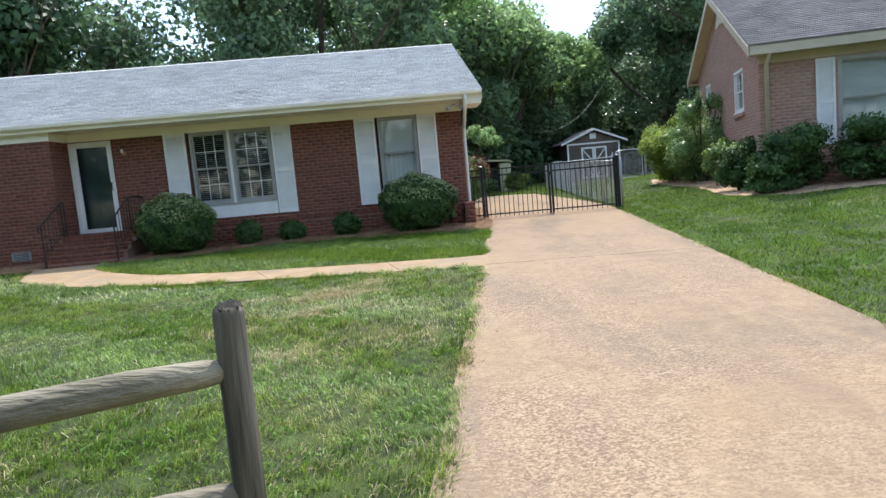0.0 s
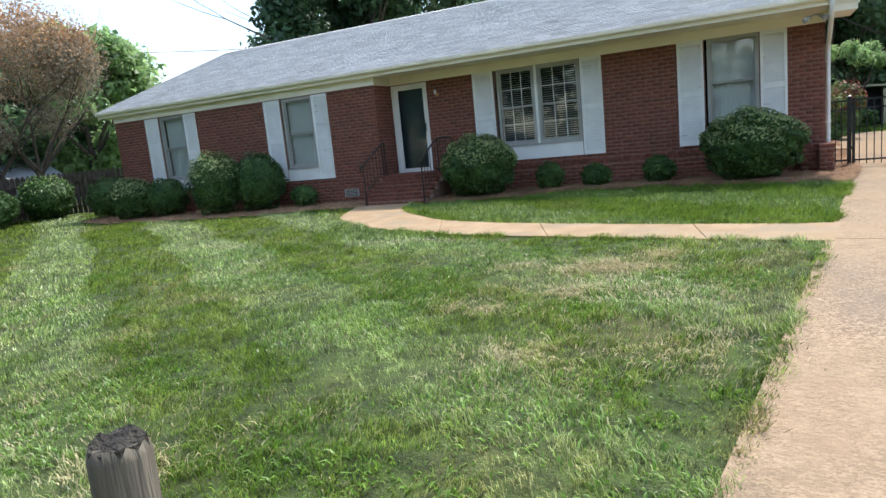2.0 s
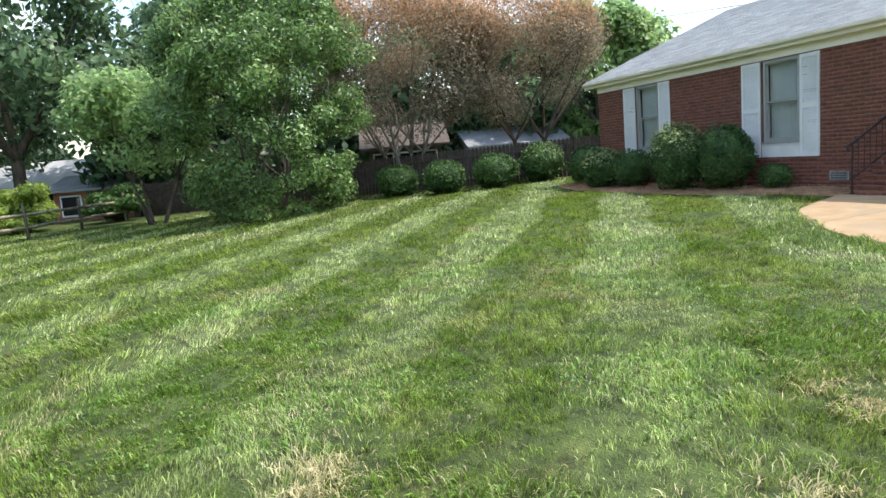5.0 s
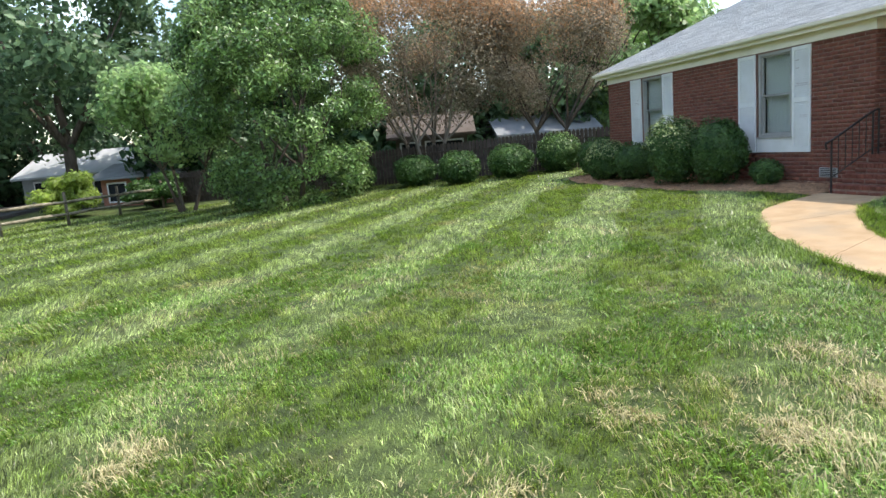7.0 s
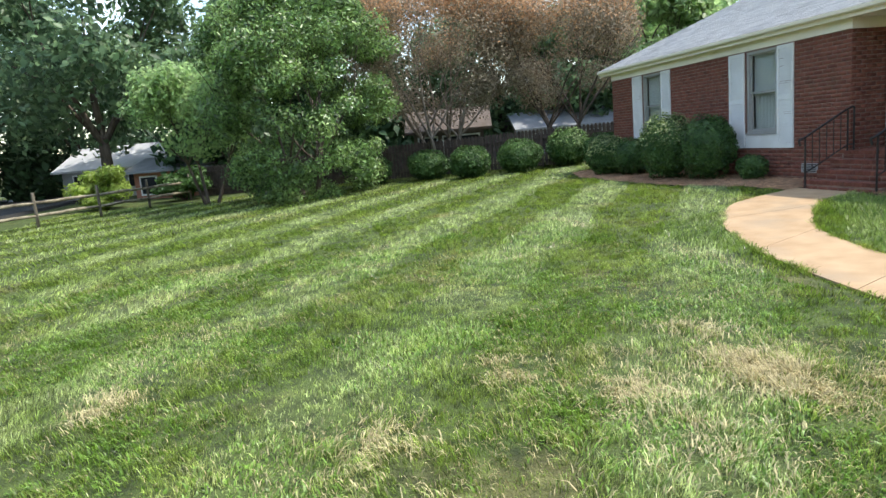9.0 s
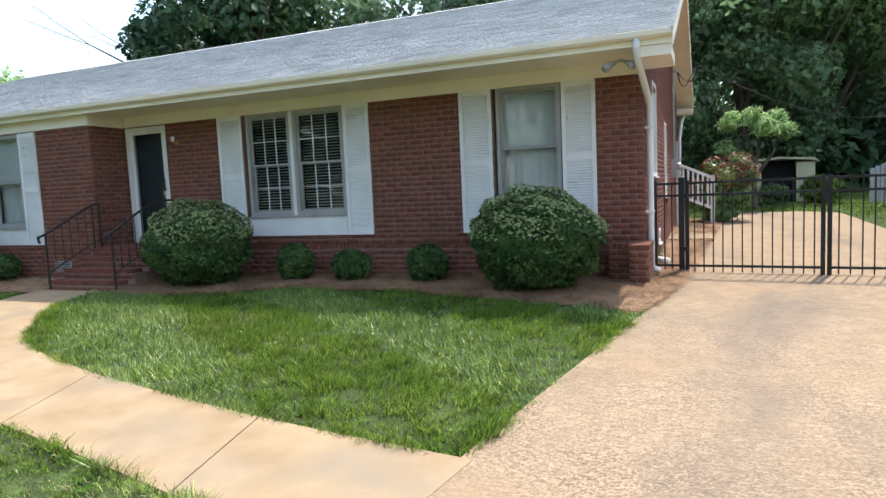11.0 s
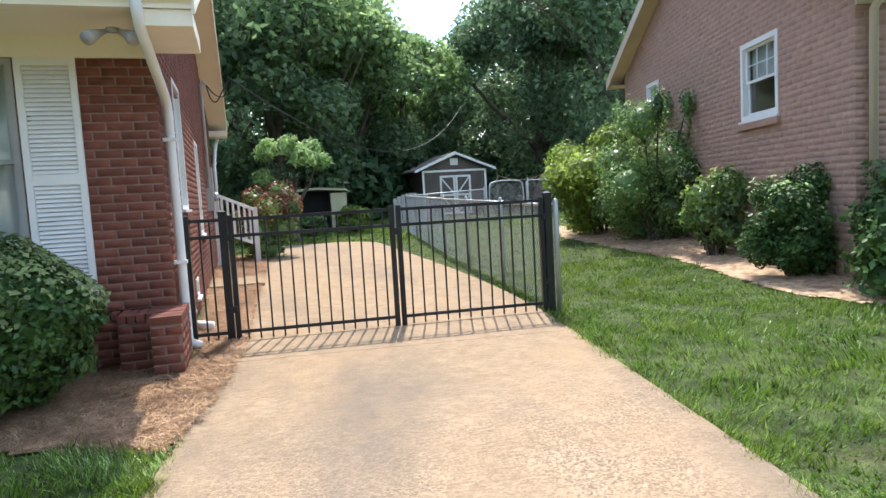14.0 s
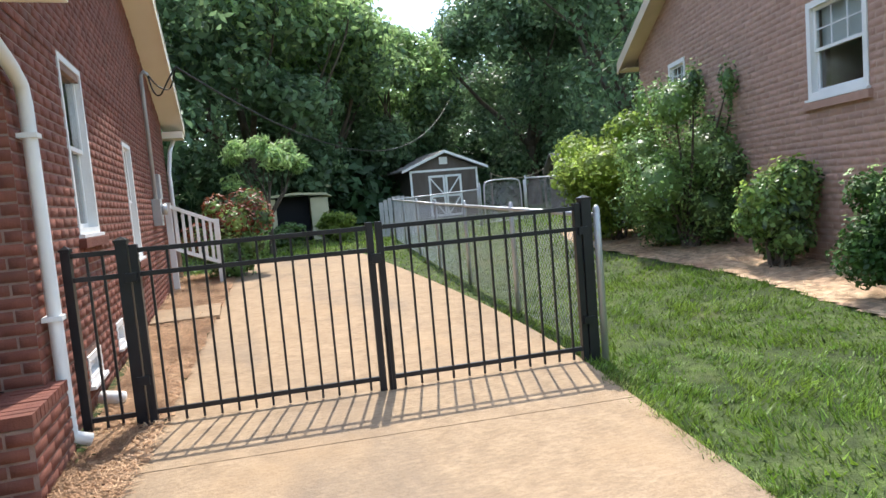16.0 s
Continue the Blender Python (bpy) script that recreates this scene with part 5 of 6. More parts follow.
def bed(name, outline, label, seed, needles=6000, lift=0.016, stuff_mat=None):
    sm = stuff_mat or M_STRAW
    n, cell = len(outline), 0.06
    O = np.array(outline)
    lo, hi = O.min(0), O.max(0)
    X, Y = np.meshgrid(np.arange(lo[0], hi[0], cell), np.arange(lo[1], hi[1], cell))
    C = np.stack([X.ravel(), Y.ravel()], 1)
    C = C[inside_poly(C + cell / 2, outline)]
    corner = [C + cell * np.array(o) for o in ((0, 0), (1, 0), (1, 1), (0, 1))]
    V = np.stack([np.column_stack([c, gz(c[:, 0], c[:, 1]) + lift + 0.012 * np.sin(9 * c[:, 0]) * np.sin(8 * c[:, 1])]) for c in corner], 1).reshape(-1, 3)
    q = np.arange(len(C))[:, None] * 4
    mb = quick_mesh(name, V, np.concatenate([q + [0, 1, 2], q + [0, 2, 3]]), sm)
    b = solo(name, mb, sm, label, "mulch bed", kind="structure")
    r = np.random.default_rng(seed)
    P = lo + (hi - lo) * r.random((needles * 2, 2))
    inside = np.zeros(len(P), bool)
    for i in range(n):
        (x1, y1), (x2, y2) = outline[i], outline[(i + 1) % n]
        c = (y1 > P[:, 1]) != (y2 > P[:, 1])
        inside ^= c & (P[:, 0] < (x2 - x1) * (P[:, 1] - y1) / (y2 - y1 + 1e-9) + x1)
    P = P[inside][:needles]
    m = len(P)
    a = r.uniform(0, 6.28, m)
    d = np.stack([np.cos(a), np.sin(a), r.normal(size=m) * 0.15], 1) * r.uniform(0.04, 0.10, m)[:, None]
    c = np.stack([P[:, 0], P[:, 1], gz(P[:, 0], P[:, 1]) + lift + 0.028 + 0.012 * r.random(m)], 1)
    s = np.stack([-np.sin(a), np.cos(a), 0 * a], 1) * 0.003
    V = np.stack([c - d - s, c - d + s, c + d + s, c + d - s], 1).reshape(-1, 3)
    k = np.arange(m)[:, None] * 4
    tagged(part("needles", quick_mesh("needles", V, np.concatenate([k + [0, 1, 2], k + [0, 2, 3]]), sm), sm, b), kind="stuff")
    return b


BED_MAIN = [(1.16, 0.0), (1.10, -0.35), (1.02, -0.95), (0.86, -1.75), (0.70, -2.25), (0.2, -1.95), (-0.8, -1.72), (-2.5, -1.30), (-4.2, -1.30), (-5.0, -1.75), (-6.2, -2.05), (-6.85, -1.95), (-6.90, -0.1), (0.55, -0.12), (0.95, 0.15)]
bed("mulch_bed", [p for p in BED_MAIN], "pine straw mulch bed along the brick front", 61, 26000)
BED_WING = [(-8.5, -2.0), (-9.5, -2.0), (-11.5, -2.55), (-13.5, -2.6), (-16.0, -2.5), (-17.8, -1.9), (-18.2, -0.3), (-17.2, -0.76), (-8.45, -0.76)]
bed("mulch_bed", BED_WING, "pine straw mulch bed along the wing", 62, 9000)
BED_SIDE = [(0.72, 0.12), (1.16, 0.02), (1.28, 2.2), (1.41, 4.2), (1.68, 8.6), (1.79, 10.2), (0.62, 10.2), (0.62, 5.0)]
bed("mulch_bed", BED_SIDE, "pine straw strip between house and parking pad", 63, 12000)
BED_NB = [(8.3, 7.9), (7.6, 6.0), (7.1, 1.4), (6.75, 0.2), (6.55, -0.6), (6.6, -1.6), (7.2, -2.6), (8.6, -3.3), (11.0, -4.0), (19.0, -6.2), (19.3, -4.7), (7.45, -1.02), (9.9, 7.2), (9.6, 8.4)]
bed("mulch_bed", BED_NB, "pale pine straw bed along the neighbouring house", 64, 24000, stuff_mat=M_PALESTRAW)

solo("side_path", MB().box(0.64, 1.47, 4.40, 5.55, -0.05, 0.125), M_CONC, "short concrete path across the straw strip", "path", kind="structure", bevel=0.01)

# ---- shrubs at the neighbour's wall ----
def loose_shrub(x, y, w, d, h, n, size, material, label, seed, tips=None, group="neighbour shrubs", shoots=0):
    s = thing("shrub", label, "shrub", pose(x, y, gzf(x, y)), group=group)
    r = random.Random(seed)
    blobs = []
    for k in range(16):
        a, u = r.uniform(0, 6.28), r.uniform(0.12, 0.9)
        rr = math.sqrt(1 - (2 * u - 1) ** 2 * 0.8) * r.uniform(0.3, 0.75)
        b = r.uniform(0.18, 0.3)
        blobs.append((rr * w / 2 * math.cos(a), rr * d / 2 * math.sin(a), u * h, w * b, d * b, h * b * 0.8))
    for k in range(shoots):
        a = r.uniform(0, 6.28)
        blobs.append((0.33 * w * math.cos(a), 0.33 * d * math.sin(a), h * r.uniform(0.84, 1.03), 0.13, 0.13, h * 0.13))
    mb = MB()
    for k in list(range(9)) + list(range(16, 16 + shoots)):
        b = blobs[k]
        mb.tube([(0.1 * math.cos(k), 0.1 * math.sin(k), -0.05), (b[0] * 0.5, b[1] * 0.5, b[2] * 0.55), b[:3]], [0.03, 0.02, 0.008], 5, caps=False)
    part("branch", mb, M_BARK, s)
    part("inner_leaves", core_blob(blobs, 0.62, seed), material, s, smooth=True)
    V, T = leaves(n, blobs, size, seed, shell=0.6)
    kk = np.tile(V[:, 2].reshape(-1, 4).min(1) > 0.02, 2)
    tagged(part("leaves", quick_mesh("leaves", V, T[kk], material), material, s), kind="stuff")
    if tips:
        V, T = leaves(tips[1], [(b[0], b[1], b[2] + 0.08, b[3], b[4], b[5]) for b in blobs if b[2] > h * 0.45], size, seed + 1, shell=0.85, up=0.8)
        tagged(part("new_growth", quick_mesh("new_growth", V, T, tips[0]), tips[0], s), kind="stuff")
    return s


loose_shrub(8.3, 5.7, 2.3, 2.2, 2.12, 12000, 0.055, M_LIME, "tall loose yellow-green shrub before the brick gable", 71)
loose_shrub(8.22, 3.7, 2.1, 2.0, 2.35, 19000, 0.036, M_PEAR, "tall loose dark green shrub with bright tips and upright shoots", 72, tips=(M_OAKL, 1100), shoots=9)
loose_shrub(7.68, 1.55, 0.95, 0.95, 1.2, 5500, 0.045, M_PEAR, "small loose green shrub in pale mulch", 73, tips=(M_LIME, 600))
loose_shrub(7.25, -0.3, 1.0, 1.0, 1.15, 9000, 0.034, M_BOX, "round dark green shrub in pale mulch", 74, tips=(M_OAKL, 600))
for i, (x, y, h) in enumerate(((7.5, -1.75, 1.3), (9.1, -2.4, 1.3), (10.7, -2.9, 1.3), (12.4, -3.4, 1.35), (14.1, -3.9, 1.35), (15.8, -4.4, 1.35))):
    loose_shrub(x, y, 1.8, 1.3, h, 6500, 0.05, M_BOX, "dark green hedge shrub under the neighbouring front windows", 80 + i, group="hedge shrubs")

# ---- back yard: sheds, chain-link fence, small things ----
sx0, sx1, sy = 9.70, 13.05, 24.4
sz = gzf(11, 24.4)
shed = thing("shed", "taupe wooden garden shed with white trim and crossed double doors", "shed", pose(0, 0, sz))
part("wall", MB().box(sx0, sx1, sy, sy + 4.2, 0.0, 2.30).prism([(sx0, 2.30), (sx1, 2.30), ((sx0 + sx1) / 2, 3.02)], 1, sy, sy + 4.2), M_SHED, shed)
sr = MB()
cxs = (sx0 + sx1) / 2
for s in (-1, 1):
    e = cxs + s * 2.10
    sr.prism([(cxs, 3.09), (e, 2.26), (e, 2.32), (cxs, 3.17)], 1, sy - 0.3, sy + 4.4)
part("roof", sr, M_NROOF, shed, "brown shingle shed roof")
tr = MB()
for s in (-1, 1):
    e = cxs + s * 2.10
    tr.prism([(cxs, 3.03), (e, 2.20), (e, 2.32), (cxs, 3.16)], 1, sy - 0.325, sy - 0.30)
part("trim", tr, M_WHITE, shed)
part("trim", MB().box(sx0, sx0 + 0.1, sy - 0.02, sy, 0, 2.3).box(sx1 - 0.1, sx1, sy - 0.02, sy, 0, 2.3).box(sx0 + 0.1, sx1 - 0.1, sy - 0.02, sy, 2.2, 2.3), M_WHITE, shed)
part("gable_vent", MB().box(cxs - 0.2, cxs + 0.2, sy - 0.02, sy, 2.52, 2.85), M_WHITE, shed)
for s in (0, 1):
    x0, x1 = (10.58, 11.38) if s == 0 else (11.40, 12.20)
    dm = MB().box(x0, x1, sy - 0.02, sy - 0.004, 0.1, 2.02)
    dr = part("door", dm, M_SHED, shed)
    t = MB()
    for a, b, c, d in ((x0, x0 + 0.1, 0.1, 2.02), (x1 - 0.1, x1, 0.1, 2.02), (x0 + 0.1, x1 - 0.1, 1.92, 2.02), (x0 + 0.1, x1 - 0.1, 1.0, 1.1), (x0 + 0.1, x1 - 0.1, 0.1, 0.2)):
        t.box(a, b, sy - 0.04, sy - 0.02, c, d)
    for p, q in (((x0 + 0.1, 1.9), (x1 - 0.1, 1.12)), ((x0 + 0.1, 1.0), (x1 - 0.1, 0.2))):
        if s:
            p, q = (x1 - 0.1, p[1]), (x0 + 0.1, q[1])
        t.prism([(p[0], p[1] - 0.06), (p[0], p[1] + 0.04), (q[0], q[1] + 0.06), (q[0], q[1] - 0.04)], 1, sy - 0.036, sy - 0.022)
    part("door_trim", t, M_WHITE, dr)

s2 = thing("storage_shed", "small pale yellow storage shed with a dark open front", "shed", pose(0, 0, gzf(3.8, 18)))
part("wall", MB().box(2.65, 3.20, 18.0, 18.06, 0, 1.50).box(4.35, 4.95, 18.0, 18.06, 0, 1.45).box(2.65, 2.71, 18.06, 19.6, 0, 1.5).box(4.89, 4.95, 18.06, 19.6, 0, 1.45).box(2.65, 4.95, 19.6, 19.66, 0, 1.5), M_SHED2, s2)
part("roof", MB().prism([(2.5, 1.50), (2.7, 1.60), (3.8, 1.68), (4.9, 1.60), (5.1, 1.45), (4.9, 1.52), (3.8, 1.60), (2.7, 1.52)], 1, 17.9, 19.8), M_SHED2, s2)
# near-black sheet across the opening stands in for the shade inside
part("interior_shade", MB().box(3.2, 4.35, 18.5, 18.55, 0, 1.55), M_SHADEBLACK, s2)


def chain_fence(pts, h, label, cell=0.075, wires=True):
    f = thing("chain_link_fence", label, "fence", group="chain-link fence")
    mesh_rows = []
    for (ax, ay), (bx, by) in zip(pts[:-1], pts[1:]):
        a, b = Vector((ax, ay, gzf(ax, ay))), Vector((bx, by, gzf(bx, by)))
        d = b - a
        n = max(1, round(d.length / 2.4))
        for k in range(n + 1):
            p = a + d * k / n
            part("post", MB().tube([p - Vector((0, 0, 0.1)), p + Vector((0, 0, h + 0.05)), p + Vector((0, 0, h + 0.08))], [0.028, 0.028, 0.012], 8), M_ALU, f, smooth=True)
        part("top_rail", MB().tube([a + Vector((0, 0, h)), b + Vector((0, 0, h))], 0.021, 8), M_ALU, f, smooth=True)
        if not wires:
            continue
        L_ = d.length
        u, V, T, w = d.normalized(), [], [], 0.0022
        side_ = u.cross(Vector((0, 0, 1))).normalized()
        k0 = 0
        H = h - 0.04
        c = -H
        while c < L_:
            for s in (1, -1):
                t0, t1 = max(c, 0.0), min(c + H, L_)
                if t1 - t0 > 0.01:
                    z0, z1 = (t0 - c, t1 - c) if s > 0 else (H - (t0 - c), H - (t1 - c))
                    p, q = a + u * t0 + Vector((0, 0, z0 + 0.03)), a + u * t1 + Vector((0, 0, z1 + 0.03))
                    nn = (q - p).normalized().cross(side_)
                    V += [p + side_ * w, p + nn * w, p - side_ * w - nn * w, q + side_ * w, q + nn * w, q - side_ * w - nn * w]
                    T += [(k0, k0 + 1, k0 + 4), (k0, k0 + 4, k0 + 3), (k0 + 1, k0 + 2, k0 + 5), (k0 + 1, k0 + 5, k0 + 4), (k0 + 2, k0, k0 + 3), (k0 + 2, k0 + 3, k0 + 5)]
                    k0 += 6
            c += cell
        tagged(part("wire_mesh", quick_mesh("wire_mesh", np.array([tuple(v) for v in V]), np.array(T), M_ALU), M_ALU, f), kind="stuff")
    return f


chain_fence([(4.42, 0.1), (5.15, 6.5), (6.15, 13.6)], 1.15, "galvanised chain-link fence beside the parking pad")
chain_fence([(10.78, 14.56), (14.6, 15.3)], 1.35, "galvanised chain-link fence beyond the yard gate")
chain_fence([(6.15, 13.6), (9.0, 14.2)], 1.15, "galvanised chain-link fence across the back yard")
gp_ = thing("privacy_panel", "pale grey slatted panel standing on the grass", "panel", pose(0, 0, gzf(6.5, 15)))
for k in range(9):
    part("slat", MB().box(6.05 + k * 0.14, 6.17 + k * 0.14, 15.0, 15.02, 0.05, 1.10 + 0.16 * math.sin(math.pi * k / 8)), M_GREYM, gp_)
part("rail", MB().box(6.05, 7.30, 15.02, 15.05, 0.25, 0.32).box(6.05, 7.30, 15.02, 15.05, 0.85, 0.92), M_GREYM, gp_)

# chain-link gate with a rounded frame, a hung rope and a second small shed behind it
yg = thing("yard_gate", "galvanised chain-link yard gate with a rounded tube frame", "gate", Matrix.Translation((9.20, 14.24, gzf(9.2, 14.2))) @ Matrix.Rotation(radians(11), 4, "Z") @ Matrix.Diagonal((1.28, 1, 1.05, 1)))
part("gate_frame", MB().tube(smooth_line([(0, 0, 0.08), (0, 0, 0.6), (0.02, 0, 1.16), (0.14, 0, 1.30), (0.55, 0, 1.33), (0.96, 0, 1.30), (1.08, 0, 1.16), (1.10, 0, 0.6), (1.10, 0, 0.08)], 5), 0.02, 8), M_ALU, yg, smooth=True)
part("bottom_rail", MB().tube([(0, 0, 0.10), (1.10, 0, 0.10)], 0.018, 8), M_ALU, yg, smooth=True)
weave = MB()
for k in range(-15, 15):
    for sgn in (1, -1):
        lo, hi = max(0.02, k * 0.075), min(1.08, k * 0.075 + 1.15)
        if hi - lo > 0.05:
            za, zb = 0.1 + (lo - k * 0.075), 0.1 + (hi - k * 0.075)
            if sgn < 0:
                za, zb = 1.35 - za, 1.35 - zb
            weave.tube([(lo, 0, za), (hi, 0, zb)], 0.0025, 3, caps=False)
tagged(part("wire_mesh", weave, M_ALU, yg), kind="stuff")
for x in (9.06, 10.72):
    solo("fence_post", MB().tube([(x, 14.21 + 0.2 * (x - 9.06), 0.0), (x, 14.21 + 0.2 * (x - 9.06), 1.62), (x, 14.21 + 0.2 * (x - 9.06), 1.66)], [0.035, 0.035, 0.015], 8), M_ALU, "galvanised round post beside the yard gate", "post", group="yard gate posts", smooth=True)
rope = [Vector((10.63, 17.0, 2.0)).lerp(Vector((12.75, 17.0, 2.04)), t / 12) - Vector((0, 0, 4 * 0.24 * (t / 12) * (1 - t / 12))) for t in range(13)]
solo("rope", MB().tube(rope, 0.014, 5), M_RAILW, "pale rope hung in a low swag between posts", "rope", smooth=True)
for x, zt in ((10.63, 2.04), (12.75, 2.08)):
    solo("rope_post", MB().tube([(x, 17.0, 0.1), (x, 17.0, zt)], 0.03, 7), M_WOOD, "thin dark wooden post that carries a rope", "post", group="rope posts")
bs = thing("shed", "small brown shed with a shingled roof behind the fence", "shed", pose(17.3, 22.2, gzf(17.3, 22.2), 0, 0, -12))
part("wall", MB().box(-1.2, 1.2, -1.0, 1.0, 0, 1.9).prism([(-1.0, 1.9), (1.0, 1.9), (0, 2.5)], 0, -1.2, 1.2), M_SHED, bs)
part("roof", MB().prism([(-1.3, 1.72), (0, 2.52), (1.3, 1.72), (1.3, 1.80), (0, 2.60), (-1.3, 1.80)], 0, -1.45, 1.45), M_NROOF, bs)

# rear porch railing
pr = thing("porch_railing", "white wooden stair railing at the rear porch", "railing")
pa, pb = Vector((0.70, 8.05, 1.62)), Vector((1.47, 8.45, 1.26))
for o in (0.0, -0.75):
    part("rail", MB().tube([pa + Vector((0, 0, o)), pb + Vector((0, 0, o))], 0.045, 4), M_WHITE, pr)
for k in range(8):
    p = pa.lerp(pb, k / 7)
    part("baluster", MB().box(p.x - 0.025, p.x + 0.025, p.y - 0.02, p.y + 0.02, p.z - 0.78, p.z), M_WHITE, pr)
for p in (pa, pb):
    part("post", MB().box(p.x - 0.05, p.x + 0.05, p.y - 0.05, p.y + 0.05, 0.0, p.z + 0.06), M_WHITE, pr)
loose_shrub(1.72, 9.4, 1.5, 1.3, 1.6, 3000, 0.055, M_PEAR, "loose olive green shrub with reddish tips beside the pad", 90, tips=(M_RED, 1500), group="")
loose_shrub(5.0, 16.8, 1.3, 1.0, 0.9, 2500, 0.06, M_LIME, "low yellow-green shrub by the storage shed", 91, group="")
loose_shrub(3.3, 16.6, 1.4, 1.0, 0.7, 2500, 0.06, M_PEAR, "low green shrub by the storage shed", 92, group="")

loose_shrub(-29.0, -18.6, 2.8, 2.4, 1.8, 4000, 0.10, M_LIME, "yellow-green shrub beyond the rail fence", 95, group="")
loose_shrub(-30.5, -15.6, 2.6, 2.2, 1.5, 4000, 0.10, M_BOX, "dark shrub beyond the rail fence", 96, group="")

# ---- trees ----
tree("tree", "broad glossy green tree with branches to the lawn", -22.0, -9.9, 7.8, 7.5, 1.2, 72000, 0.082, M_PEAR, 101, low=-0.10, extra=130, blob=0.17, stems=3, aspect=0.38, shell=0.2)
tree("tree", "lighter green multi-stemmed tree behind the fence", -25.5, -13.8, 5.6, 5.0, 1.7, 11000, 0.12, M_OAKL, 102, low=0.35, extra=12, stems=3)
tree("tree", "multi-stemmed crape myrtle with rust-brown top", -25.6, -4.3, 8.6, 7.6, 1.6, 62000, 0.058, M_MYRT, 103, bark=M_PALEBARK, stems=4, top_mat=M_RUST, low=0.26, extra=34, shell=0.3)
tree("tree", "multi-stemmed crape myrtle with rust-brown top", -24.2, 0.7, 8.0, 6.2, 1.6, 52000, 0.058, M_MYRT, 104, bark=M_BARK, stems=4, top_mat=M_RUST, low=0.26, extra=34, shell=0.3)
tree("tree", "small sumac-like tree with feathery leaves behind the house", 2.75, 14.2, 3.5, 2.1, 1.1, 2200, 0.13, M_OAKL, 105, low=0.35, extra=4, aspect=0.25)
WOODS = [
    ("tall tree behind the roof ridge", -29.5, 27.0, 13.0, 9.0, M_PINE, 12000), ("tall tree behind the roof ridge", -20.0, 25.0, 15.0, 11.0, M_OAK, 14000),
    ("dark conifer behind the house", -19.6, 17.0, 14.5, 8.5, M_PINE, 20000), ("dark tall tree behind the house", -3.5, 17.5, 15.5, 11.0, M_OAK, 20000),
    ("broad light green tree behind the house", 2.8, 22.5, 13.0, 8.5, M_OAKL, 22000), ("broad pale-crowned tree at the back of the yard", 6.3, 27.5, 12.5, 9.0, M_OAKL, 26000),
    ("pale-crowned tree at the back of the yard", 10.8, 31.0, 10.6, 8.0, M_OAKL, 20000), ("dark tree beside the shed", 19.0, 30.5, 16.0, 9.5, M_OAK, 22000),
    ("dark tall oak behind the neighbouring house", 21.5, 23.5, 17.0, 13.0, M_OAK, 22000), ("dark tree deep in the wood", 13.0, 40.0, 8.0, 11.0, M_OAK, 12000),
    ("dark tree deep in the wood", 1.0, 34.0, 17.0, 12.0, M_OAK, 14000), ("dark tree deep in the wood", -10.0, 29.0, 19.0, 14.0, M_OAK, 14000),
    ("dark tree deep in the wood", 27.0, 37.0, 18.0, 13.0, M_OAK, 12000), ("dark tree deep in the wood", 25.0, 45.0, 18.0, 13.0, M_OAK, 12000),
    ("tall tree behind the far fence", -37.0, 2.0, 9.5, 9.0, M_OAK, 12000), ("tall tree behind the far fence", -40.0, -9.0, 15.0, 12.0, M_OAK, 15000),
    ("tall tree behind the far fence", -36.0, -20.0, 14.0, 11.0, M_OAK, 15000), ("tall tree behind the far fence", -46.0, -30.0, 16.0, 13.0, M_OAK, 12000),
    ("tall tree beyond the side street", -37.0, -35.0, 14.0, 10.0, M_OAK, 14000), ("distant tree above the roof line", -40.0, 16.0, 10.5, 9.0, M_OAKL, 10000),
    ("light green tree behind the far fence", -33.0, 10.2, 9.8, 6.2, M_OAKL, 14000), ("tree behind the far fence", -35.5, 5.5, 9.0, 8.0, M_OAK, 12000), ("tree beyond the far fence", -50.0, -25.0, 12.0, 11.0, M_OAK, 9000), ("tree behind the far fence", -34.5, -12.0, 9.0, 8.0, M_OAK, 12000),
    *[("distant wood tree behind the back yard", x, 50.0, h, 14.0, M_OAK, 6500) for x, h in ((-24, 16.0), (-14, 17.0), (-4, 16.0), (5, 16.0), (13, 9.0), (22, 12.0), (31, 17.0), (41, 16.0))],
    # unseen row of trees, added only so the panes reflect something dark
    *[("unseen tree added behind the camera to darken window reflections", x, -39.0 - 2 * (k % 2), 14.0, 14.0, M_OAK, 3500) for k, x in enumerate((-52, -42, -32, -22, -12, -2, 8, 18))],
]
for i, (lab, x, y, h, w, mt, n) in enumerate(WOODS):
    # upper crowns get a paler leaf colour, painted in as sunlight over shaded parts
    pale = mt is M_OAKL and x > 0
    tree("tree", lab, x, y, h, w, h * 0.22, int(n * (1.2 if -6 < x < 24 and 15 < y < 35 else 0.75)), 0.6 if y < -35 else 0.45 if y > 48 else 0.19 if -6 < x < 24 and y < 35 else 0.25, M_OAK if pale else mt, 200 + i, top_mat=M_OAKL if pale else None, top_at=0.60, top_label="upper crown in a paler leaf colour, painted for sunlight", low=0.20 if x < -34 and -35 < y < -15 else 0.06, extra=34, blob=0.36, shell=0.3, group="woods")
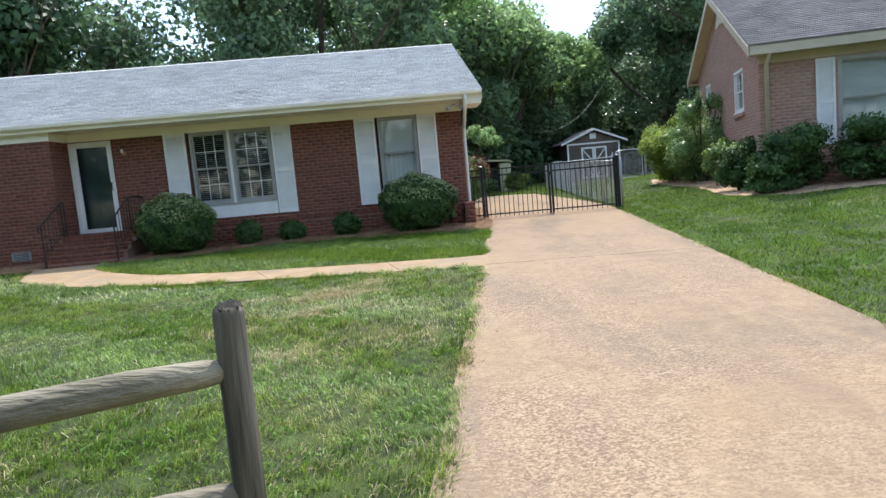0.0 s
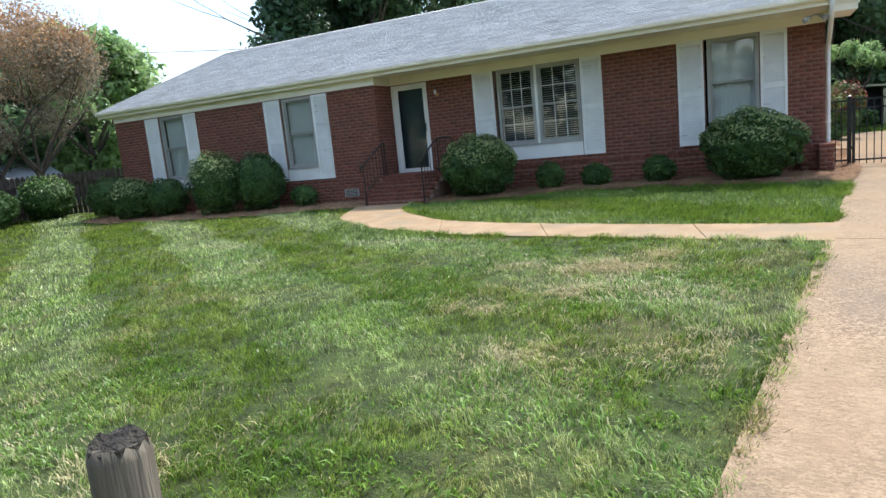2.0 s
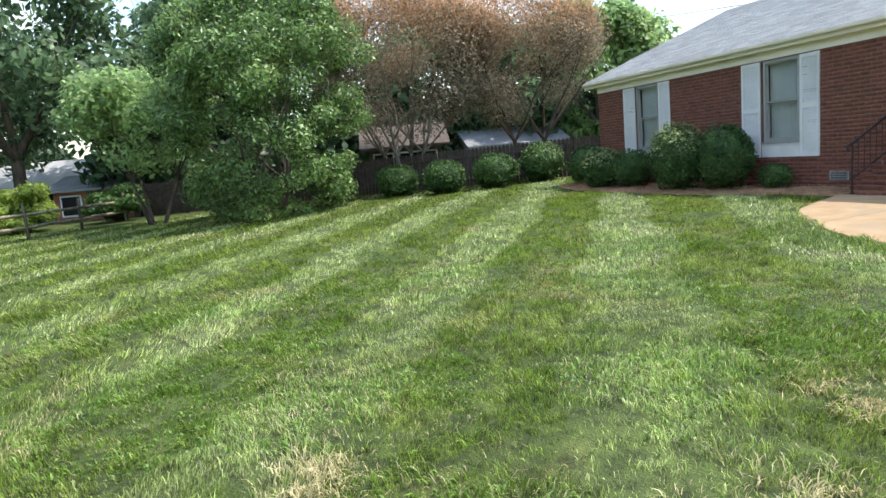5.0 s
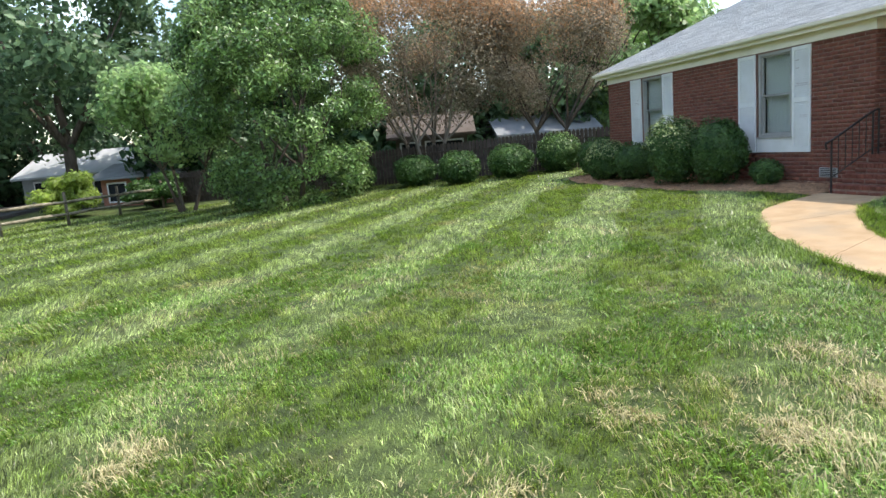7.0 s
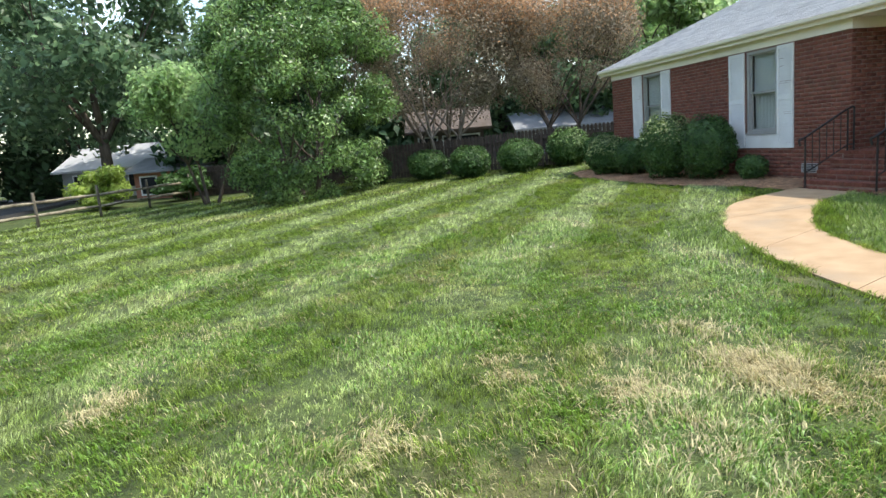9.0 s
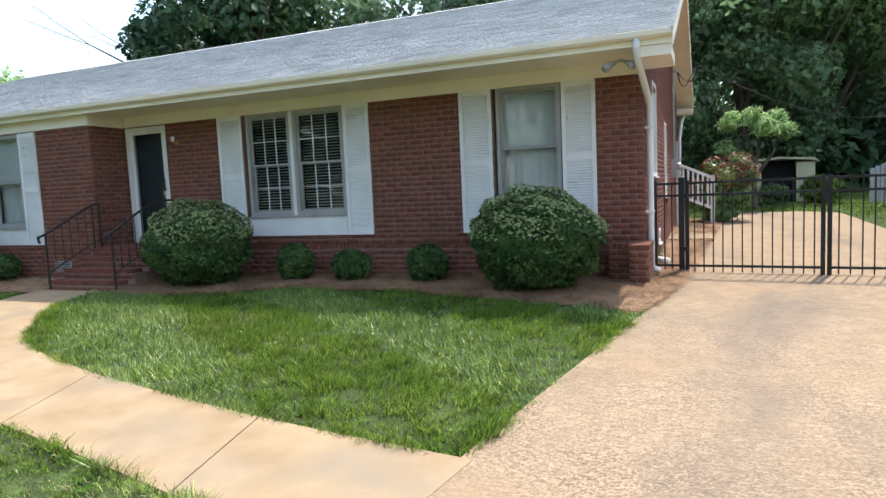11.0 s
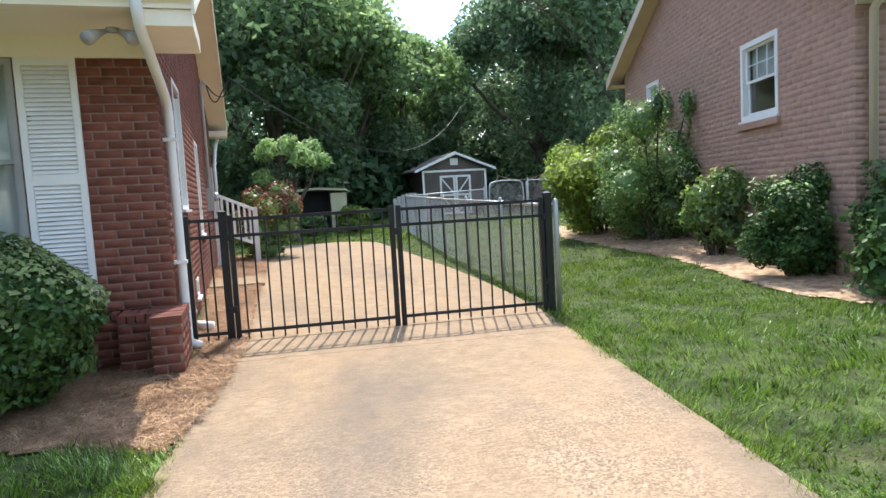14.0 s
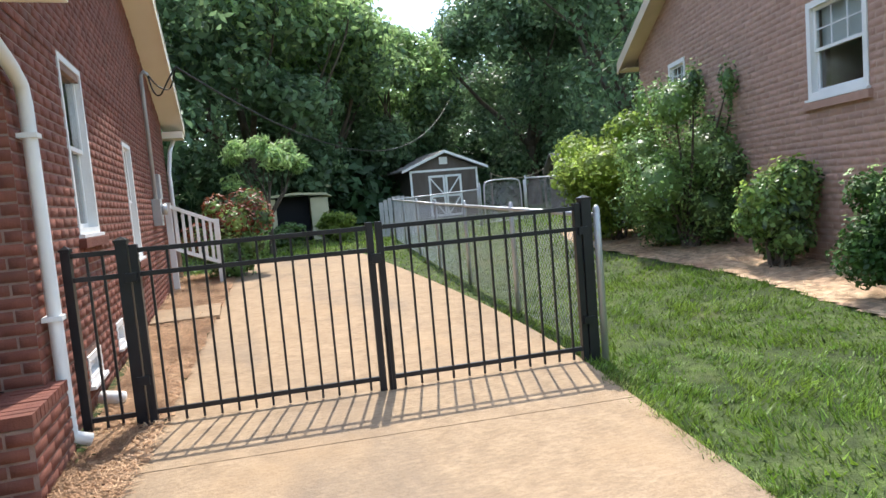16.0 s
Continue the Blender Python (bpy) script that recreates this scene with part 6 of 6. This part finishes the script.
# low undergrowth that closes the wood; its dark leaf colour stands in for canopy shade
for i, (x, y, w, h) in enumerate([(x, 31 + 4 * math.sin(x), 7, 4.5) for x in range(-30, 36, 5)] + [(-39.0 - 0.2 * y, y, 6, 6.5) for y in range(-14, 18, 5)] + [(-52 - 3 * math.sin(y), y, 7, 5.0) for y in range(-34, 30, 6)]):
    b = [(x, y, h * 0.4, w * 0.6, 2.4, h * 0.6), (x + 1.5, y - 1, h * 0.3, w * 0.4, 2.2, h * 0.45)]
    V, T = leaves(2300, b, 0.36, 300 + i, shell=0.5)
    solo("undergrowth", quick_mesh("undergrowth", V, T, M_PINE), M_PINE, "dense undergrowth at the edge of the wood, canopy shade put into its leaf colour", "undergrowth", kind="stuff")

# ---- far houses ----
def far_house(x, y, w, d, h, rz, wall, roofm, label, rot):
    o = thing("house", label, "house", pose(x, y, gzf(x, y), 0, 0, rot))
    part("wall", MB().box(-w / 2, w / 2, -d / 2, d / 2, 0, h).prism([(-d / 2, h), (d / 2, h), (0, rz - 0.1)], 0, -w / 2, w / 2), wall, o)
    r_ = MB()
    for s in (-1, 1):
        r_.prism([(s * (d / 2 + 0.4), h - 0.15), (0, rz), (0, rz + 0.12), (s * (d / 2 + 0.4), h - 0.03)], 0, -w / 2 - 0.4, w / 2 + 0.4)
    part("roof", r_, roofm, o)
    for k in (-0.3, 0.05, 0.3):
        wn_ = part("window", MB().box(k * w - 0.5, k * w + 0.5, -d / 2 - 0.04, -d / 2 + 0.02, h - 1.3, h - 0.3), M_WHITE, o)
        # opaque panes painted near-black for the unlit room behind
        part("pane", MB().box(k * w - 0.42, k * w + 0.42, -d / 2 - 0.05, -d / 2 - 0.04, h - 1.22, h - 0.38), M_SHADEBLACK, wn_)
    return o


far_house(-43.6, -20.6, 6, 5, 1.8, 3.0, M_FARWALL, M_WHITEROOF, "pale house with a white metal roof beyond the fence", 70)
far_house(-36.0, -16.0, 4, 4, 1.5, 2.0, M_FARBRICK, M_FARROOF, "low orange brick building beyond the trees", 70)
far_house(-34.0, 4.6, 5, 4.0, 1.5, 2.3, M_FARWALL, M_FARROOF, "house with a pale grey roof behind the dark fence", 80)
far_house(-31.0, -2.6, 3.4, 3, 1.9, 2.8, M_SHED, M_SHED, "brown shed behind the dark fence", 75)

# ---- grass ----
WALK_POLY = [tuple(p) for p in WALK_FAR] + [tuple(p) for p in reversed(WALK_NEAR)]


def lawn_points(n, x0, x1, y0, y1, r):
    P = np.stack([r.uniform(x0, x1, n), r.uniform(y0, y1, n)], 1)
    y = P[:, 1]
    l = np.where(y < 0, 1.15 + 0.168 * y, 1.15 + 0.063 * y) - 0.015 + 0.03 * np.sin(9 * y) * np.sin(23 * y)
    rr = np.where(y < 0, 4.20 + 0.166 * y, 4.70 - 0.50 * np.exp(-np.maximum(y, 0) / 3.0) - 0.9 * (np.maximum(y - 11.2, 0) / 1.4) ** 3) + 0.015 - 0.03 * np.sin(8 * y) * np.sin(21 * y)
    bad = (P[:, 0] > l) & (P[:, 0] < rr) & (y < 12.65)
    bad |= (P[:, 0] > XL) & (P[:, 0] < XR) & (y > YW) & (y < YB)
    for poly in (WALK_POLY, BED_MAIN, BED_WING, BED_NB, BED_SIDE):
        bad |= inside_poly(P, poly)
    bad |= (P[:, 0] > -8.5) & (P[:, 0] < -6.8) & (y > -1.85) & (y < 0)
    return P[~bad]


LATTICE = np.random.default_rng(404).random((256, 256))


def value_noise(P, f, s):
    """Smooth random values over the lawn, 0 to 1, f cells a metre."""
    q = P * f + np.array([17.3 * s + 60.0, 9.1 * s + 60.0])
    c = np.floor(q).astype(int)
    t = q - c
    t = t * t * (3 - 2 * t)
    a, b = c[:, 0] % 256, c[:, 1] % 256
    a1, b1 = (a + 1) % 256, (b + 1) % 256
    lo = LATTICE[a, b] * (1 - t[:, 0]) + LATTICE[a1, b] * t[:, 0]
    hi = LATTICE[a, b1] * (1 - t[:, 0]) + LATTICE[a1, b1] * t[:, 0]
    return lo * (1 - t[:, 1]) + hi * t[:, 1]


def field(P, f, s):
    """An uneven field over the lawn, about -1 to 1."""
    return 1.5 * (0.65 * value_noise(P, f * 0.35, s) + 0.35 * value_noise(P, f * 0.85, s + 3.7) - 0.5) * 1.6


def grass(name, P, h0, h1, w, material, seed, label, lean=1.0, fine=True, spread=1.15, clump=0.0):
    """Blades that lean with the mowing, in tufts; fine ones bend in two."""
    r = np.random.default_rng(seed)
    if clump:
        P = P[r.random(len(P)) < np.clip(0.55 + clump * (field(P, 14.0, 1.0) + 0.7 * field(P, 34.0, 2.0)), 0.25, 1.0)]
    n = len(P)
    stripe = np.sin((0.574 * P[:, 0] + 0.819 * P[:, 1] + 12.5) * 2 * math.pi / 2.2 + 0.85 + 0.7 * field(P, 2.6, 7.0)) > 0.1
    tuft = field(P, 14.0, 1.0) + 0.6 * field(P, 34.0, 2.0)
    a = r.normal(size=n) * spread + np.where(stripe, 2.53, 5.67) + spread * 1.3 * field(P, 6.0, 3.0)
    h = r.uniform(h0, h1, n) * np.clip(1 + 0.6 * tuft + 0.3 * field(P, 2.2, 5.0), 0.35, 2.2)
    d = np.stack([np.cos(a), np.sin(a)], 1)
    base = np.stack([P[:, 0], P[:, 1], gz(P[:, 0], P[:, 1]) - 0.004], 1)
    b2 = r.uniform(0, 6.28, n)
    s = np.stack([np.cos(b2), np.sin(b2), 0 * a], 1) * (w * r.uniform(0.6, 1.5, n))[:, None]
    ln = lean * r.uniform(0.2, 1.2, n)
    tip = base + np.concatenate([d * (h * ln)[:, None], (h * (1 - 0.25 * ln))[:, None]], 1)
    if fine:
        mid = base + np.concatenate([d * (h * ln * 0.35)[:, None], (h * 0.62)[:, None]], 1)
        V = np.stack([base - s, base + s, mid + s * 0.75, mid - s * 0.75, tip], 1).reshape(-1, 3)
        k = np.arange(n)[:, None] * 5
        T = np.concatenate([k + [0, 1, 2], k + [0, 2, 3], k + [3, 2, 4]])
    else:
        V = np.stack([base - s, base + s, tip], 1).reshape(-1, 3)
        T = np.arange(n)[:, None] * 3 + [0, 1, 2]
    return solo(name, quick_mesh(name, V, T, material), material, label, "grass", kind="stuff")


def outside(P, x0, x1, y0, y1):
    return P[~((P[:, 0] > x0) & (P[:, 0] < x1) & (P[:, 1] > y0) & (P[:, 1] < y1))]


rg = np.random.default_rng(77)
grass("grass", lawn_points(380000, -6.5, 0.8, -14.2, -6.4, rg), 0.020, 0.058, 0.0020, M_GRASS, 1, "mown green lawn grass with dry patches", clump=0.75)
grass("grass", outside(lawn_points(420000, -15.0, 0.9, -15.0, -1.2, rg), -6.4, 0.9, -14.1, -6.5), 0.03, 0.080, 0.0056, M_GRASS, 2, "mown green lawn grass in leaning bands with painted sheen", fine=False, spread=0.55, clump=0.75)
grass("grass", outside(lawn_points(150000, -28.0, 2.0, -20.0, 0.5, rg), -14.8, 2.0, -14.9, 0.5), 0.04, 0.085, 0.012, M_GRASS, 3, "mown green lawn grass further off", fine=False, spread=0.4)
grass("grass", lawn_points(260000, 2.0, 8.5, -12.0, 3.0, rg), 0.03, 0.07, 0.0048, M_GRASS2, 4, "mown green grass beside the driveway", fine=False, clump=0.6)
grass("grass", lawn_points(90000, 2.0, 20.0, -12.0, 15.0, rg), 0.035, 0.075, 0.010, M_GRASS2, 5, "mown green grass of the neighbouring lawn", fine=False)
grass("grass", lawn_points(170000, -7.2, 1.0, -5.8, -1.2, rg), 0.045, 0.095, 0.0042, M_GRASS2, 6, "thicker green grass between walk and mulch bed", fine=False, clump=0.5)
grass("grass", lawn_points(50000, -2.0, 14.0, 10.0, 30.0, rg), 0.04, 0.09, 0.018, M_GRASS2, 7, "green grass of the back yard", fine=False)
dryp = lawn_points(85000, -9.0, 0.8, -14.2, -6.0, rg)
dryp = dryp[field(dryp, 5.0, 0.4) + 0.3 * np.clip((dryp[:, 0] + 3.0) / 2.5, 0, 1) + 0.35 * rg.normal(size=len(dryp)) > 0.5]
grass("dry_grass", dryp, 0.025, 0.07, 0.0026, M_DRY, 9, "straw-coloured dry blades among the lawn grass", lean=1.3)
wd = lawn_points(110000, -9.0, 0.6, -14.2, -6.2, rg)
wd = wd[field(wd, 3.2, 2.2) + 0.22 * rg.normal(size=len(wd)) > 0.30]
grass("weeds", wd, 0.03, 0.055, 0.006, M_WEED, 8, "low broad-leaved weeds among the lawn grass", lean=1.4)
wd = lawn_points(60000, 2.0, 7.0, -9.0, 0.0, rg)
wd = wd[field(wd, 3.0, 6.2) + 0.22 * rg.normal(size=len(wd)) > 0.42]
grass("weeds", wd, 0.025, 0.045, 0.0045, M_WEED, 14, "low broad-leaved weeds beside the driveway", lean=1.4)
edge = np.concatenate([np.stack([1.15 + 0.168 * yy + rg.normal(size=9000) * 0.035 - 0.03, yy], 1) for yy in [rg.uniform(-14, -2.3, 9000)]] + [np.stack([4.20 + 0.166 * yy + rg.normal(size=9000) * 0.035 + 0.03, yy], 1) for yy in [rg.uniform(-12, 0, 9000)]])
edge = edge[~(((edge[:, 1] > -6.85) & (edge[:, 1] < -5.6) & (edge[:, 0] < 2)) | (edge[:, 1] > -0.3))]
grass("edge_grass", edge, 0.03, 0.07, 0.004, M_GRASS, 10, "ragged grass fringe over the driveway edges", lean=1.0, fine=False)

fringe = []
for line, out in ((WALK_FAR, 1), (WALK_NEAR, -1)):
    pts = np.array([tuple(p)[:2] for p in line])[:40]
    k = rg.integers(2, len(pts) - 1, 5200)
    u = rg.uniform(0, 1, 5200)[:, None]
    d = pts[k + 1] - pts[k]
    nrm = np.stack([d[:, 1], -d[:, 0]], 1) / np.linalg.norm(d, axis=1)[:, None] * out
    fringe.append(pts[k] * (1 - u) + pts[k + 1] * u + nrm * (0.008 + 0.022 * rg.normal(size=5200))[:, None])
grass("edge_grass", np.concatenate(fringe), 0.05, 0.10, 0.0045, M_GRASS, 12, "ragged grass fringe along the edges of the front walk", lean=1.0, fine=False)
patch = np.concatenate([np.stack([cx + rg.normal(size=n) * sx, cy + rg.normal(size=n) * sy], 1) for cx, cy, sx, sy, n in (
    (-1.87, -7.76, 0.28, 0.13, 4600), (-1.5, -7.2, 0.16, 0.12, 900), (-2.86, -7.63, 0.16, 0.14, 700), (-2.02, -8.58, 0.26, 0.16, 1900), (-2.74, -9.13, 0.20, 0.14, 1100),
    (-2.1, -10.15, 0.22, 0.18, 1300), (-3.55, -11.92, 0.22, 0.14, 1100), (-1.25, -8.55, 0.3, 0.25, 1200), (-0.95, -9.85, 0.22, 0.25, 900))])
patch = patch[value_noise(patch, 9.0, 1.5) + 0.15 * rg.normal(size=len(patch)) > 0.4]
grass("dry_grass", patch, 0.03, 0.07, 0.0034, M_DRY, 13, "straw-coloured bare dry patch in the lawn", lean=1.5)

# ---- bricks last ----
def brickwork(wall, rows, m, near_fn, material, single, proud=0.006):
    near_, rest = [], []
    for q in rows:
        (near_ if near_fn(q) else rest).append(q)
    if rest:
        tagged(part("bricks", brick_mesh("bricks", rest, m, material, proud), material, wall), kind="stuff")
    cache = {}
    for q in near_:
        key = round(q[2], 3)
        if key not in cache:
            cache[key] = brick_mesh("brick", [(0, 0, q[2], 0.0)], Matrix.Identity(4), single)
            if m.determinant() < 0:
                cache[key].flip_normals()
        part("brick", cache[key], single, wall, at=m @ Matrix.Translation((q[0], q[3], q[1])))


rows = brick_rows(XS + 0.005, XR, ZF + 0.005, ZT - 0.01, HM, seed=1)
brickwork(wall_front, rows, F_MAIN, lambda q: q[0] > 0.0 and q[1] < 2.6, M_BRICK, M_BRICK1)
rows = brick_rows(XL, XS, -0.12, ZT - 0.01, HW, seed=2)
brickwork(wall_wing, rows, F_WING, lambda q: False, M_BRICK, M_BRICK1)
brickwork(wall_step, brick_rows(YW, 0.0, ZF, ZT - 0.01, [], seed=3), F_STEP, lambda q: False, M_BRICK, M_BRICK1)
rows = brick_rows(0.0, YB, -0.05, roof_under(RY), HS, top=lambda u: roof_under(u) - 0.01, seed=4)
brickwork(wall_side, rows, F_SIDE, lambda q: q[0] < 1.9 and q[1] < 1.2, M_BRICK, M_BRICK1)
led = part("brick_ledge", MB().box(XS + 0.01, XR - 0.43, -0.115, 0.0, ZF - 0.075, ZF - 0.070), M_MORTAR, house)
ROW = MB().box(-0.031, 0.031, 0, 0.118, -0.064, 0.0).mesh("brick", M_BRICK1, bevel=0.004)
for k in range(int((XR - 0.43 - XS) / 0.0722)):
    part("brick", ROW, M_BRICK1, led, at=pose(XS + 0.045 + k * 0.0722, -0.120, ZF - 0.005 + random.uniform(-0.002, 0.002)))
brickwork(led, brick_rows(XS + 0.01, XR - 0.43, -0.12, ZF - 0.08, [], seed=6), frame_of((0, -0.11), (1, 0, 0), (0, -1, 0)), lambda q: False, M_BRICK, M_BRICK1)
pier = part("brick_pier", MB().box(XR - 0.415, XR - 0.15, -0.355, 0.0, ZF - 0.075, ZF - 0.070).box(XR - 0.135, XR + 0.085, -0.615, 0.095, ZF - 0.075, ZF - 0.070), M_MORTAR, house, "low brick stub wall with a rowlock top")
CAPB = MB().box(-0.031, 0.031, 0, 0.205, -0.066, 0.0).mesh("brick", M_BRICK1, bevel=0.004)
for k in range(4):
    part("brick", CAPB, M_BRICK1, pier, at=pose(XR - 0.385 + k * 0.072, -0.372, ZF - 0.004 + random.uniform(-0.002, 0.002)))
BACKB = MB().box(-0.031, 0.031, 0, 0.158, -0.066, 0.0).mesh("brick", M_BRICK1, bevel=0.004)
for k in range(4):
    part("brick", BACKB, M_BRICK1, pier, at=pose(XR - 0.385 + k * 0.072, -0.160, ZF - 0.005 + random.uniform(-0.002, 0.002)))
LONGB = MB().box(-0.031, 0.031, 0, 0.25, -0.066, 0.0).mesh("brick", M_BRICK1, bevel=0.004)
for k in range(10):
    part("brick", LONGB, M_BRICK1, pier, at=pose(XR + 0.10, -0.595 + k * 0.0735, ZF - 0.004 + random.uniform(-0.002, 0.002), 0, 0, 90))
for fr, a, b, sd in ((frame_of((0, -0.36), (1, 0, 0), (0, -1, 0)), XR - 0.42, XR - 0.145, 11), (frame_of((0, -0.62), (1, 0, 0), (0, -1, 0)), XR - 0.14, XR + 0.09, 13), (frame_of((XR + 0.09, 0), (0, 1, 0), (1, 0, 0)), -0.62, 0.10, 12)):
    brickwork(pier, brick_rows(a, b, -0.04, ZF - 0.078, [], seed=sd), fr, lambda q: True, M_BRICK, M_BRICK1)
rows = brick_rows(0.0, ND, -0.1, n_under(ND / 2), nholes, top=lambda u: n_under(u) - 0.02, seed=21)
brickwork(nwall, [(*q[:3], q[3] * 0.3) for q in rows], N_SIDE, lambda q: False, M_NBRICK, M_NBRICK, 0.001)
brickwork(nfront, brick_rows(0.0, 6.0, -0.1, 3.03, nfh, seed=22), N_FRONT, lambda q: False, M_NBRICK, M_NBRICK)
